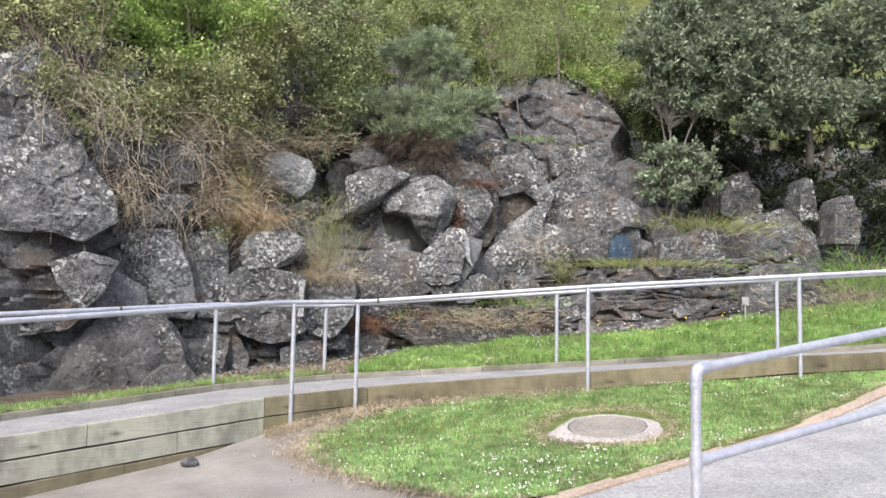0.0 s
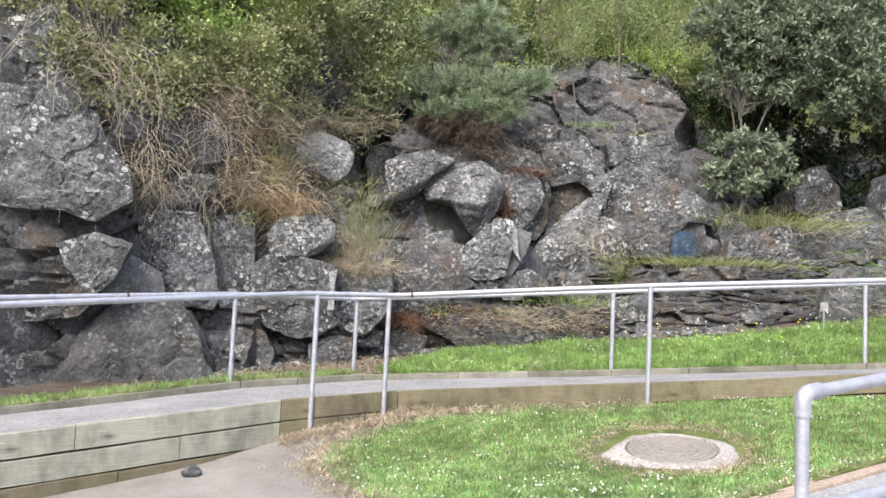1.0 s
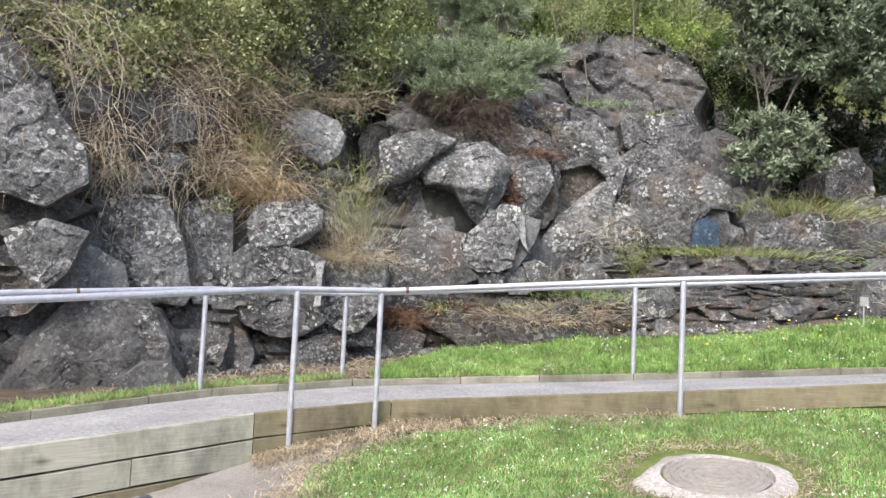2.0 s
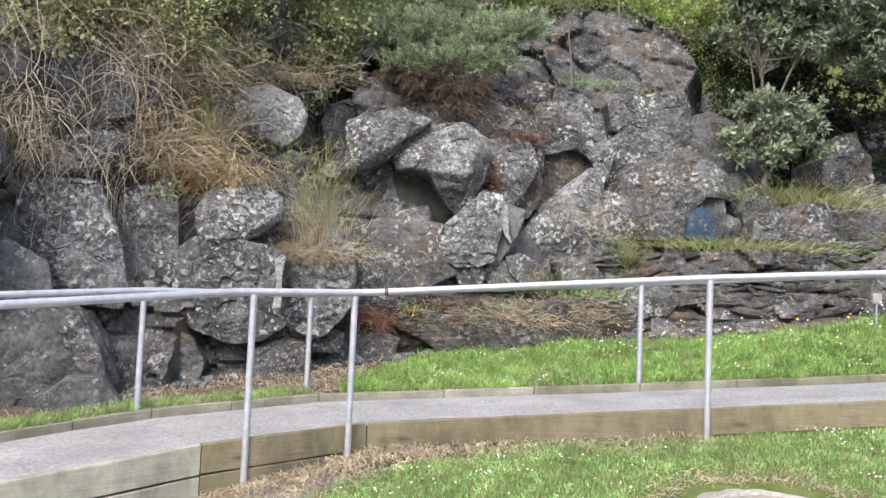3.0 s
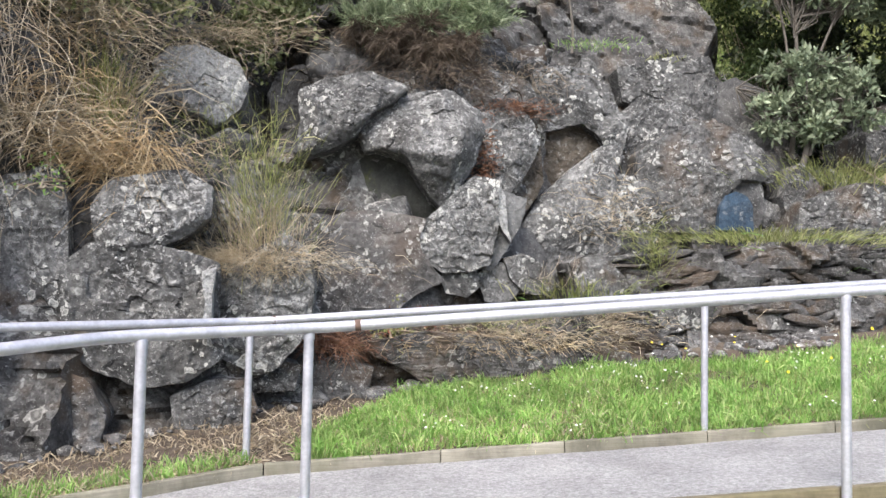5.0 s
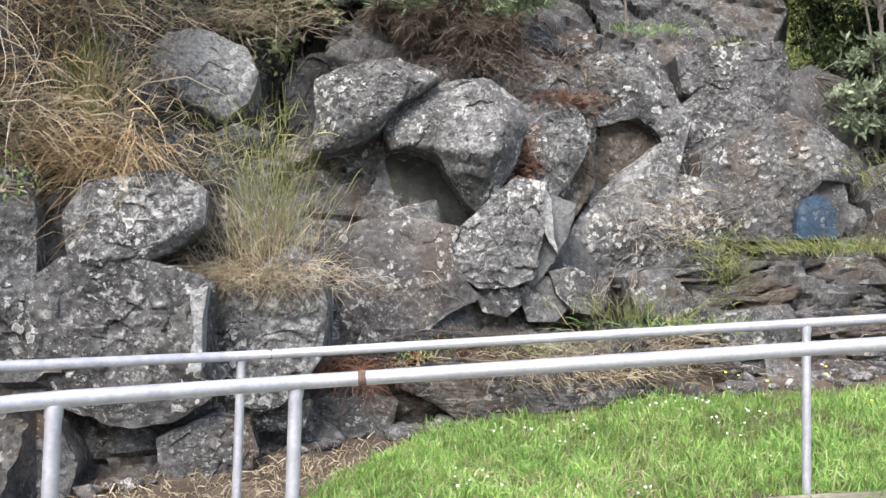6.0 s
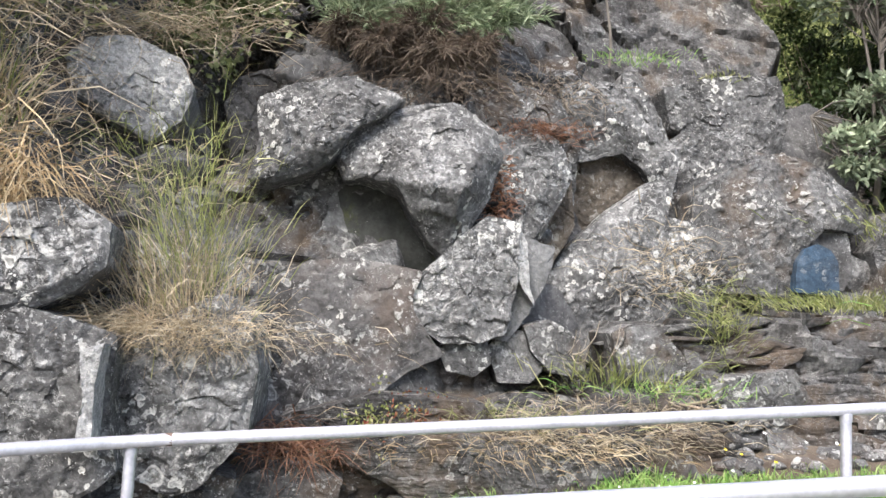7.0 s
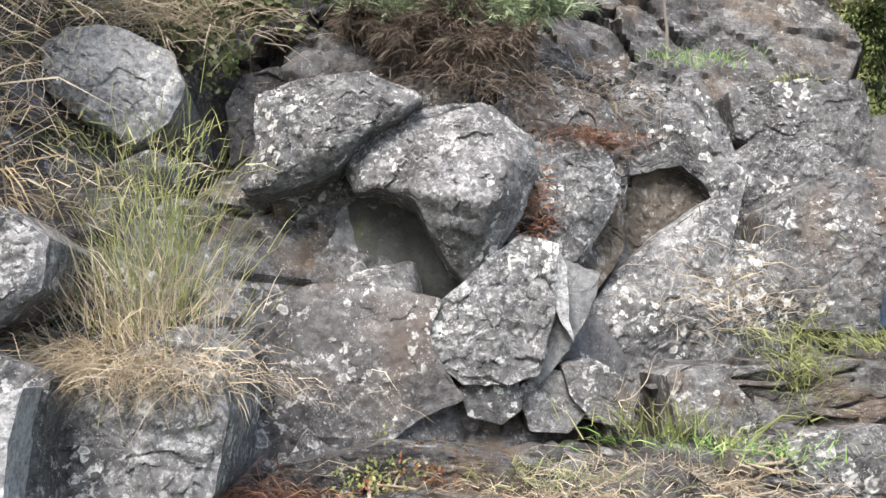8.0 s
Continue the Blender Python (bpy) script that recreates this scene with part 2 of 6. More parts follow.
m = Mat("cast_iron_lid", 0.8, 0.3, 0.4)
m.colour(m.ramp(m.noise(20, 6, 0.7), (0.3, (0.22, 0.20, 0.175)), (0.7, (0.36, 0.33, 0.295))))
m.bump(m.noise(120, 3, 0.6), 0.5, 0.003)
IRON = m.mat
m = Mat("pale_sheet_metal", 0.6, 0.0, 0.4)
m.colour(m.ramp(m.noise(9, 4, 0.6), (0.3, (0.24, 0.24, 0.24)), (0.7, (0.36, 0.36, 0.355))))
PLATE = m.mat
m = rock_material("blue_sprayed_rock", (0.04, 0.052, 0.068), (0.05, 0.088, 0.135), 0.12, fine=0.5)
BLUE = m


def leaf_material(name, a, b, c, through_light=0.3, roughness=0.55, vary=(0.55, 1.4)):
    m = Mat(name, roughness, 0.0, 0.35)
    base = m.ramp(m.island(), (0.0, a), (0.5, b), (1.0, c))
    base = m.mix(0.6, base, m.ramp(m.noise(1.3, 4, 0.6), (0.32, vary[0]), (0.68, vary[1])), "MULTIPLY")
    base = m.mix(0.55, base, m.ramp(m.noise(6.5, 3, 0.55), (0.36, 0.5), (0.64, 1.5)), "MULTIPLY")
    m.colour(base)
    m.thin(through_light, base)
    return m.mat


GRASS = leaf_material("lawn_grass", (0.15, 0.31, 0.09), (0.25, 0.45, 0.145), (0.42, 0.53, 0.26))
LUSH = leaf_material("long_green_grass", (0.15, 0.30, 0.06), (0.245, 0.425, 0.11), (0.42, 0.50, 0.21))
STRAW = leaf_material("dry_straw_grass", (0.31, 0.245, 0.165), (0.45, 0.375, 0.265), (0.57, 0.505, 0.385))
OCHRE = leaf_material("ochre_dead_grass", (0.31, 0.215, 0.12), (0.43, 0.325, 0.19), (0.53, 0.44, 0.29))
RUSSET = leaf_material("russet_dead_fern", (0.17, 0.08, 0.05), (0.27, 0.14, 0.09), (0.36, 0.22, 0.15))
REDLEAF = leaf_material("red_weed_leaves", (0.18, 0.04, 0.03), (0.26, 0.09, 0.05), (0.16, 0.14, 0.05))
OLIVE = leaf_material("yellow_green_grass", (0.16, 0.20, 0.06), (0.28, 0.31, 0.11), (0.42, 0.41, 0.21))
BRIGHT = leaf_material("bright_green_leaves", (0.158, 0.255, 0.0528), (0.282, 0.396, 0.101), (0.44, 0.51, 0.194))
IVY = leaf_material("dark_ivy_leaves", (0.075, 0.10, 0.04), (0.20, 0.235, 0.10), (0.40, 0.44, 0.25))
TANGLE = leaf_material("olive_creeper_leaves", (0.162, 0.183, 0.0723), (0.297, 0.323, 0.145), (0.484, 0.493, 0.281))
NEEDLE = leaf_material("grey_green_needles", (0.12, 0.17, 0.095), (0.28, 0.345, 0.21), (0.50, 0.56, 0.39))
DEADNEEDLE = leaf_material("brown_dead_needles", (0.075, 0.058, 0.045), (0.13, 0.10, 0.077), (0.20, 0.165, 0.13))
TREELEAF = leaf_material("leathery_grey_green_leaves", (0.11, 0.145, 0.09), (0.21, 0.255, 0.165), (0.34, 0.385, 0.27), 0.2, 0.65)
# the shade under the trees is put into this leaf colour
DARKLEAF = leaf_material("shade_coloured_leaves", (0.02, 0.03, 0.016), (0.045, 0.06, 0.03), (0.10, 0.12, 0.065), 0.15, 0.5)
DARKGREEN = leaf_material("dark_green_leaves", (0.03, 0.05, 0.016), (0.06, 0.095, 0.033), (0.13, 0.17, 0.065))
FEATHERY = leaf_material("feathery_light_leaves", (0.162, 0.212, 0.0765), (0.281, 0.332, 0.14), (0.399, 0.442, 0.23))
m = Mat("white_petals", 0.7)
m.colour((0.75, 0.75, 0.72))
PETAL = m.mat
m = Mat("yellow_petals", 0.7)
m.colour((0.72, 0.58, 0.03))
YELLOW = m.mat


def bark_material(name, a, b):
    m = Mat(name, 0.9, 0.0, 0.15)
    m.colour(m.ramp(m.noise(18, 6, 0.65, (1, 1, 0.3)), (0.3, a), (0.7, b)))
    m.bump(m.noise(40, 5, 0.6, (1, 1, 0.3)), 0.5, 0.006)
    return m.mat


BARK = bark_material("grey_bark", (0.09, 0.08, 0.07), (0.20, 0.18, 0.16))
VINE = bark_material("dry_vine_stems", (0.28, 0.235, 0.175), (0.52, 0.46, 0.37))
DARKVINE = bark_material("brown_twigs", (0.20, 0.16, 0.12), (0.40, 0.34, 0.27))


# ---- mesh helpers ----
def solid(name, verts, faces, material, parent=None, label="", smooth=False, sharp=0.0):
    """One mesh object, from vertices and faces, under a thing or on its own."""
    mesh = bpy.data.meshes.new(name)
    mesh.from_pydata([tuple(map(float, v)) for v in verts], [], [tuple(map(int, f)) for f in faces])
    mesh.materials.append(material)
    if smooth:
        mesh.polygons.foreach_set("use_smooth", [True] * len(mesh.polygons))
    if sharp:
        mesh.set_sharp_from_angle(angle=radians(sharp))
    mesh.update()
    ob = new(name, mesh)
    ob.parent = parent
    return tagged(ob, label)


def part(name, bm, material, parent, label=""):
    mesh = bpy.data.meshes.new(name)
    bmesh.ops.recalc_face_normals(bm, faces=bm.faces)
    bm.to_mesh(mesh)
    bm.free()
    mesh.materials.append(material)
    ob = new(name, mesh)
    ob.parent = parent
    return tagged(ob, label)


def thing(name, label, category, at=(0, 0, 0), group="", kind=""):
    ob = new(name)
    ob.location = at
    return tagged(ob, label, category, group, kind)


def bulk(name, verts, quads, material, parent=None, label=""):
    """One mesh out of numpy arrays: many small leaves or blades."""
    verts, quads = np.asarray(verts, np.float32).reshape(-1, 3), np.asarray(quads, np.int32)
    mesh = bpy.data.meshes.new(name)
    count, sides = quads.shape
    mesh.vertices.add(len(verts))
    mesh.vertices.foreach_set("co", verts.ravel())
    mesh.loops.add(count * sides)
    mesh.loops.foreach_set("vertex_index", quads.ravel())
    mesh.polygons.add(count)
    mesh.polygons.foreach_set("loop_start", np.arange(0, count * sides, sides, dtype=np.int32))
    mesh.materials.append(material)
    mesh.update()
    mesh.validate()
    ob = new(name, mesh)
    ob.parent = parent
    return tagged(ob, label)


def tube(name, points, radius, material, parent, label="", sides=14, taper=1.0, caps=True):
    """A round bar along a line of points."""
    pts = [Vector(p) for p in points]
    verts, faces = [], []
    side = None
    for i, p in enumerate(pts):
        ahead = (pts[min(i + 1, len(pts) - 1)] - pts[max(i - 1, 0)]).normalized()
        if side is None:
            side = ahead.orthogonal().normalized()
        side = (side - ahead * side.dot(ahead)).normalized()
        other = ahead.cross(side)
        r = radius * (1 + (taper - 1) * i / max(1, len(pts) - 1))
        for k in range(sides):
            a = 2 * math.pi * k / sides
            verts.append(p + (side * math.cos(a) + other * math.sin(a)) * r)
    for i in range(len(pts) - 1):
        for k in range(sides):
            a, b = i * sides + k, i * sides + (k + 1) % sides
            faces.append((a, b, b + sides, a + sides))
    if caps:
        faces.append(tuple(range(sides))[::-1])
        faces.append(tuple(range(len(verts) - sides, len(verts))))
    return solid(name, verts, faces, material, parent, label, True, 50)


def bend(points, radius=0.12, steps=6):
    """The same line with its corners rounded."""
    pts = [Vector(p) for p in points]
    out = [pts[0]]
    for a, b, c in zip(pts, pts[1:], pts[2:]):
        r = min(radius, (a - b).length * 0.45, (c - b).length * 0.45)
        p, q = b + (a - b).normalized() * r, b + (c - b).normalized() * r
        for k in range(steps + 1):
            s = k / steps
            out.append(p * (1 - s) ** 2 + b * 2 * s * (1 - s) + q * s * s)
    return out + [pts[-1]]


def along(table, x):
    return float(np.interp(x, [r[0] for r in table], [r[1] for r in table]))


# ---- the lie of the land ----
FRONT = [(-6.0, 1.25, -0.25), (-3.17, 4.73, 0.02), (-1.63, 6.62, 0.19), (-0.73, 7.38, 0.263), (1.61, 7.53, 0.465), (3.87, 7.66, 0.68), (9.0, 8.0, 1.04)]
BACK = [(-6.9, 2.0, -0.22), (-3.85, 5.84, 0.06), (-2.40, 7.66, 0.235), (-1.31, 8.43, 0.322), (1.39, 8.93, 0.495), (4.2, 9.30, 0.705), (9.0, 9.75, 1.06)]
FOOT = [(-12.0, 1.0), (-7.0, 4.6), (-4.7, 6.9), (-4.1, 7.4), (-3.6, 8.2), (-3.1, 9.0), (-2.5, 9.5), (-2.0, 9.9), (-1.4, 10.8), (-0.4, 11.2), (0.2, 11.6), (0.8, 12.1), (1.6, 12.2), (2.7, 12.3), (3.6, 12.4), (4.4, 12.6), (5.3, 13.5), (8.0, 15.0), (14.0, 17.0)]
TOP = [(-12.0, 3.5), (-4.6, 3.6), (-3.0, 3.4), (-1.5, 3.7), (0.3, 4.2), (1.0, 5.2), (1.9, 5.5), (3.0, 5.2), (3.8, 3.2), (5.0, 2.6), (14.0, 2.2)]


def ground_z(x, y):
    rise = max(0.0, min(y, 9.0) - 6.0)
    return -0.02 + 0.07 * (max(-30.0, min(y, 9.0)) - 6.2) + 0.075 * (max(-9.0, min(9.0, x)) - 1.65) + 0.12 * rise


def bank_z(x, y):
    back_y, back_z = along(BACK, x), float(np.interp(x, [r[0] for r in BACK], [r[2] for r in BACK]))
    slope = float(np.interp(x, [-3, -1, 1, 3, 6], [0.05, 0.09, 0.145, 0.16, 0.22]))
    return back_z - 0.02 + slope * max(0.0, y - back_y)


def cliff_y(x, z):
    """How far back the rock face stands."""
    base, top = along(FOOT, x), along(TOP, x)
    lean = float(np.interp(x, [-5, -3.6, -3, -2.5, -2, -1.4, 1, 3, 5], [0.18, 0.35, 0.6, 0.95, 0.75, 0.25, 0.38, 0.42, 0.6]))
    y = base + float(np.interp(x, [-5, -4.2, -3.6, -3, -1.6, -1, 3, 5], [0.28, 0.40, 0.52, 0.42, 0.33, 0.26, 0.26, 0.40])) + lean * (z - 1.6)
    if z > top:
        y += (z - top) * 0.75
    # hollow round the pale boulder, the dark cleft and the ledge beside it, the seat of the dome, the gully past the bluff
    y += 0.45 * max(0.0, 1 - ((x + 2.65) / 0.6) ** 2) * max(0.0, 1 - ((z - 3.1) / 0.7) ** 2)
    y += 0.70 * max(0.0, 1 - ((x + 2.1) / 0.35) ** 2) * max(0.0, 1 - ((z - 3.25) / 0.75) ** 2)
    y -= 0.50 * max(0.0, 1 - ((x + 3.65) / 0.6) ** 2) * max(0.0, 1 - ((z - 2.95) / 0.6) ** 2)
    y += 0.50 * max(0.0, 1 - ((x + 4.1) / 0.75) ** 2) * (1.0 if z < 0.75 else max(0.0, 1 - (z - 0.75) / 0.4))
    y += 1.7 * float(np.interp(x + 0.3 * noise.noise(Vector((x, 0, z * 2))), [2.7, 3.4, 5.0, 6.0], [0, 1, 1, 0])) * float(np.interp(z, [2.9, 3.4], [0, 1]))
    if -2.75 < x < -1.85 and z < 0.95:
        y += 0.6
    # the layered ledge and the rubble foot that stand out in front
    if 0.8 < x < 5.6 and z < 1.75 + 0.09 * (x - 1):
        y = min(y, 11.3 + 0.5 * (z - 0.7) + 0.13 * (x - 2.0))
    if -1.6 < x <= 0.9 and z < 1.1 + 0.1 * x:
        y = min(y, 10.6 + 0.30 * (x + 1.3) + 0.9 * (z - 0.6))
    return y


def rough(p, size, strength):
    v = Vector(p) * size
    return strength * (noise.fractal(v, 0.9, 2.1, 5) + 0.6 * (noise.voronoi(v * 0.8)[0][0] - 0.4))


def block(x, z, size, strength):
    """Blocky jointed relief: each cell of rock is set and tilted by itself."""
    p = Vector((x * size, z * size, 0.0)) + 0.25 * Vector((noise.noise(Vector((x, z, 1)) * size), noise.noise(Vector((x, z, 4)) * size), 0))
    near, points = noise.voronoi(p)
    c = points[0]
    a, b, s = noise.cell(c * 17.3), noise.cell(c * 9.1 + Vector((5, 1, 2))), noise.cell(c * 23.7 + Vector((2, 8, 4)))
    crack = max(0.0, 1 - (near[1] - near[0]) / 0.07)
    return strength * (s * 0.45 + (p.x - c.x) * a * 1.1 + (p.y - c.y) * b * 1.1 + 0.5 * crack)


def chips(x, z, size, strength):
    """Shallow chipped facets, without open joints."""
    p = Vector((x * size, z * size, 0.0)) + 0.2 * Vector((noise.noise(Vector((x, z, 1)) * size), noise.noise(Vector((x, z, 4)) * size), 0))
    c = noise.voronoi(p)[1][0]
    a, b = noise.cell(c * 17.3), noise.cell(c * 9.1 + Vector((5, 1, 2)))
    return strength * ((p.x - c.x) * a * 1.3 + (p.y - c.y) * b * 1.3)


def sheet(name, us, vs, place, material, label, category, kind="structure", smooth=True):
    verts = [place(u, v) for v in vs for u in us]
    n = len(us)
    faces = [(j * n + i, j * n + i + 1, (j + 1) * n + i + 1, (j + 1) * n + i) for j in range(len(vs) - 1) for i in range(n - 1)]
    ob = solid(name, verts, faces, material, None, label, smooth)
    return tagged(ob, category=category, kind=kind)


def ground_place(x, y):
    far = max(abs(x), abs(y - 5))
    z = ground_z(x, y) - 0.05
    # under the ramp and the bank it drops away below the made ground
    front = along(FRONT, x)
    if y > front - 0.02 and far < 20:
        z = min(z, -0.55)
    return (x, y, z + 0.02 * noise.noise(Vector((x, y, 0)) * 0.8))


far_steps = [-400, -150, -60, -30, -18]
xs = far_steps + list(np.arange(-12, 12.01, 0.3)) + [18, 30, 60, 150, 400]
ys = far_steps + list(np.arange(-12, 12.01, 0.3)) + [18, 30, 60, 150, 400]
sheet("ground", xs, ys, ground_place, SOIL, "dry brown soil ground with litter", "ground")


def cliff_place(x, z):
    y = cliff_y(x, z)
    calm = float(np.interp(x, [0.6, 1.6, 3.4, 4.2], [0, 1, 1, 0])) * float(np.interp(z, [3.2, 3.8], [0, 1]))
    d = (1 - 0.6 * calm) * (block(x, z * 1.25, 1.5, 0.20) + block(x * 0.9 + 7, z * 1.3, 4.0, 0.06)) + rough((x, y, z * 1.6), 5.0, 0.035)
    return (x + d * 0.2, y + d, z)


cliff = sheet("rock_face", [-12, -10, -9, -8] + list(np.arange(-7.5, 7.51, 0.04)) + [8, 9, 10, 12, 14], list(np.arange(-0.2, 5.85, 0.045)), cliff_place, CLIFF,
              "weathered dark basalt rock face with lichen", "rock face", smooth=True)
cliff.data.set_sharp_from_angle(angle=radians(24))


def hill_place(x, s):
    top = float(np.interp(x, [0.0, 0.9, 2.5, 3.3], [5.2, 5.75, 5.75, 5.2]))
    y = cliff_y(x, top) + s * 0.8
    z = top - 0.15 + s * 0.75 if s > 0.01 else top - 0.4
    d = rough((x, y, z), 0.6, 0.3)
    return (x, y + d, z + 0.2 * d)


sheet("hillside", list(np.arange(-16, 20.01, 0.3)), list(np.arange(-0.3, 16, 0.3)), hill_place, HILL, "steep overgrown grassy hillside above the rocks", "hillside")


def bank_place(x, s):
    y0, y1 = along(BACK, x) + 0.03, along(FOOT, x) + 0.9
    y = y0 + (y1 - y0) * s
    return (x, y, bank_z(x, y) + (0.05 * noise.noise(Vector((x, y, 3)) * 1.7) + 0.02 * noise.noise(Vector((x, y, 5)) * 6)) * min(1, s * 4))


sheet("bank", list(np.arange(-8, 12.01, 0.12)), list(np.linspace(0, 1, 26)), bank_place, SOIL, "earth bank of soil and grass below the rock face", "bank")


# ---- made ground ----
def edge_left(y):
    return float(np.interp(y, [4.2, 4.5, 4.9, 5.4, 5.9, 6.4, 6.8, 7.1, 7.4], [0.55, 0.05, -0.35, -0.75, -1.02, -1.05, -0.80, -0.45, 0.3]))


def edge_right(y):
    return 1.2 + (y - 4.3) * 1.19


def drive_place(x, y):
    return (x, y, ground_z(x, y) + 0.006 * noise.noise(Vector((x, y, 0)) * 2))


sheet("driveway", list(np.arange(-9, 12.1, 0.3)), list(np.arange(-14, 7.3, 0.3)), drive_place, DRIVE, "worn brownish asphalt driveway", "driveway")


def lawn_place(u, y):
    x = edge_left(y) + u * (edge_right(y) - edge_left(y))
    return (x, y, ground_z(x, y) + 0.028 + 0.018 * noise.noise(Vector((x, y, 0)) * 2.3))


sheet("lawn", list(np.linspace(0, 1, 44)), list(np.arange(4.2, 7.75, 0.1)), lawn_place, TURF, "mown green lawn dotted with daisies", "lawn")


def road_place(s, w):
    x, y = 1.26 + 0.77 * s + 0.64 * w, 4.22 + 0.64 * s - 0.77 * w
    return (x, y, ground_z(x, y) + 0.012)


sheet("path", list(np.arange(-1.2, 11, 0.3)), list(np.arange(0.0, 7, 0.3)), road_place, ASPHALT, "pale grey chip-seal path", "path")


def edging_place(s, w):
    x, y = 1.26 + 0.77 * s - 0.64 * w, 4.22 + 0.64 * s + 0.77 * w
    edge = 0.03 if 0.005 < w < 0.15 else -0.05
    return (x, y, ground_z(x, y) + edge + 0.004 * noise.noise(Vector((x, y, 1)) * 5))


sheet("path_edging", list(np.arange(-1.2, 11, 0.2)), [0.0, 0.006, 0.05, 0.1, 0.145, 0.152], edging_place, EDGING, "pinkish worn concrete edging strip", "edging", smooth=False)


def ramp_place(u, w):
    i = min(len(FRONT) - 2, int(u))
    a = Vector(FRONT[i]).lerp(Vector(FRONT[i + 1]), u - i)
    b = Vector(BACK[i]).lerp(Vector(BACK[i + 1]), u - i)
    p = a.lerp(b, w)
    return (p.x, p.y, p.z - 0.02 - 0.045 * w + 0.006 * noise.noise(p * 3))


sheet("ramp", list(np.arange(0, len(FRONT) - 1 + 0.001, 0.05)), list(np.linspace(0.02, 0.985, 10)), ramp_place, RAMP, "grey gravel-surfaced access ramp", "ramp")


def board(name, p, q, height, thick, material, parent, drop=0.0, seed=0):
    """A plank on edge from p to q, its top at the line, with slightly worn edges."""
    p, q = Vector(p), Vector(q)
    ahead = q - p
    length, turn = math.hypot(ahead.x, ahead.y), math.atan2(ahead.y, ahead.x)
    rnd = random.Random(seed)
    c = 0.006
    ring = [(0, -height + c), (0, -c), (c, 0), (thick - c, 0), (thick, -c), (thick, -height)]
    verts, steps = [], max(2, int(length / 0.25))
    sway = rnd.uniform(-0.007, 0.007)
    for i in range(steps + 1):
        for w, h in ring:
            verts.append((length * i / steps, w + rnd.uniform(-0.0015, 0.0015), ahead.z * i / steps - drop + sway * math.sin(3 * i / steps) + h + rnd.uniform(-0.0025, 0.0025)))
    n = len(ring)
    faces = [(i * n + k, i * n + (k + 1) % n, (i + 1) * n + (k + 1) % n, (i + 1) * n + k) for i in range(steps) for k in range(n)]
    faces += [tuple(range(n))[::-1], tuple(range(steps * n, steps * n + n))]
    ob = solid(name, verts, faces, material, parent)
    ob.location, ob.rotation_euler = p, (0, 0, turn)
    return ob


def run_of_boards(name, line, rows, height, thick, material, parent, breaks):
    """Planks end to end along a line, row under row, with joints at the given shares of each stretch."""
    seed = 0
    for row in range(rows):
        for i in range(len(line) - 1):
            a, b = Vector(line[i]), Vector(line[i + 1])
            cuts = [0.0] + [c for c in breaks(i, row)] + [1.0]
            for c0, c1 in zip(cuts, cuts[1:]):
                seed += 1
                gap = 0.004 / (b - a).length
                board(name, a.lerp(b, c0 + gap), a.lerp(b, c1 - gap), height - 0.010, thick, DARKTIMBER if material is TIMBER and (i >= 2 or row >= 2) else material, parent, row * height, seed)


wall = thing("retaining_wall", "weathered pine boards holding the ramp's edge", "retaining wall", kind="structure")
run_of_boards("board", FRONT, 4, 0.195, 0.05, TIMBER, wall,
              lambda i, row: {0: (0.5,), 1: ((0.28,), (0.62,), (0.42,), (0.5,))[row], 2: (), 3: ((), (0.55,), (), ())[row], 4: (), 5: (0.4, 0.8)}.get(i, ()))
kerb = thing("timber_kerb", "low grey weathered timber kerb along the ramp", "kerb", kind="structure")
run_of_boards("board", BACK, 1, 0.11, 0.045, KERBWOOD, kerb, lambda i, row: {0: (0.5,), 1: (0.35, 0.75), 2: (0.45,), 3: (0.38, 0.66), 4: (0.3, 0.72), 5: (0.33, 0.66)}[i])


# ---- rails ----
def sleeve(name, at, ahead, radius, length, material, parent, label=""):
    at, ahead = Vector(at), Vector(ahead).normalized()
    pts = [at - ahead * length / 2, at - ahead * length * 0.42, at + ahead * length * 0.42, at + ahead * length / 2]
    return tube(name, pts, radius, material, parent, label)


def handrail(label, posts, line, couplings):
    rail = thing("handrail", label, "handrail", posts[0], group="rails beside the ramp")
    base = Vector(posts[0])
    shift = [Vector(p) - base for p in bend(line, 0.16)]
    tube("rail", shift, 0.0245, STEEL, rail)
    for x, y, foot, top in posts_of(posts, line):
        p = Vector((x, y, foot)) - base
        h = top - foot
        post = tube("post", [p, p + Vector((0, 0, h * 0.5)), p + Vector((0, 0, h - 0.03)), p + Vector((0, 0, h))], 0.0225, STEEL, rail)
        # the pinched top of the post that holds the rail
        tube("collar", [p + Vector((0, 0, h - 0.035)), p + Vector((0, 0, h - 0.004))], 0.0255, STEEL, post)
    for at, ahead in couplings:
        sleeve("coupling", Vector(at) - base, ahead, 0.0258, 0.026, RUST, rail, "rust-stained coupling")


def posts_of(posts, line):
    for x, y, foot in posts:
        best = min(((Vector(a).lerp(Vector(b), k / 60)) for a, b in zip(line, line[1:]) for k in range(61)), key=lambda p: (p.x - x) ** 2 + (p.y - y) ** 2)
        yield x, y, foot, best.z - 0.015


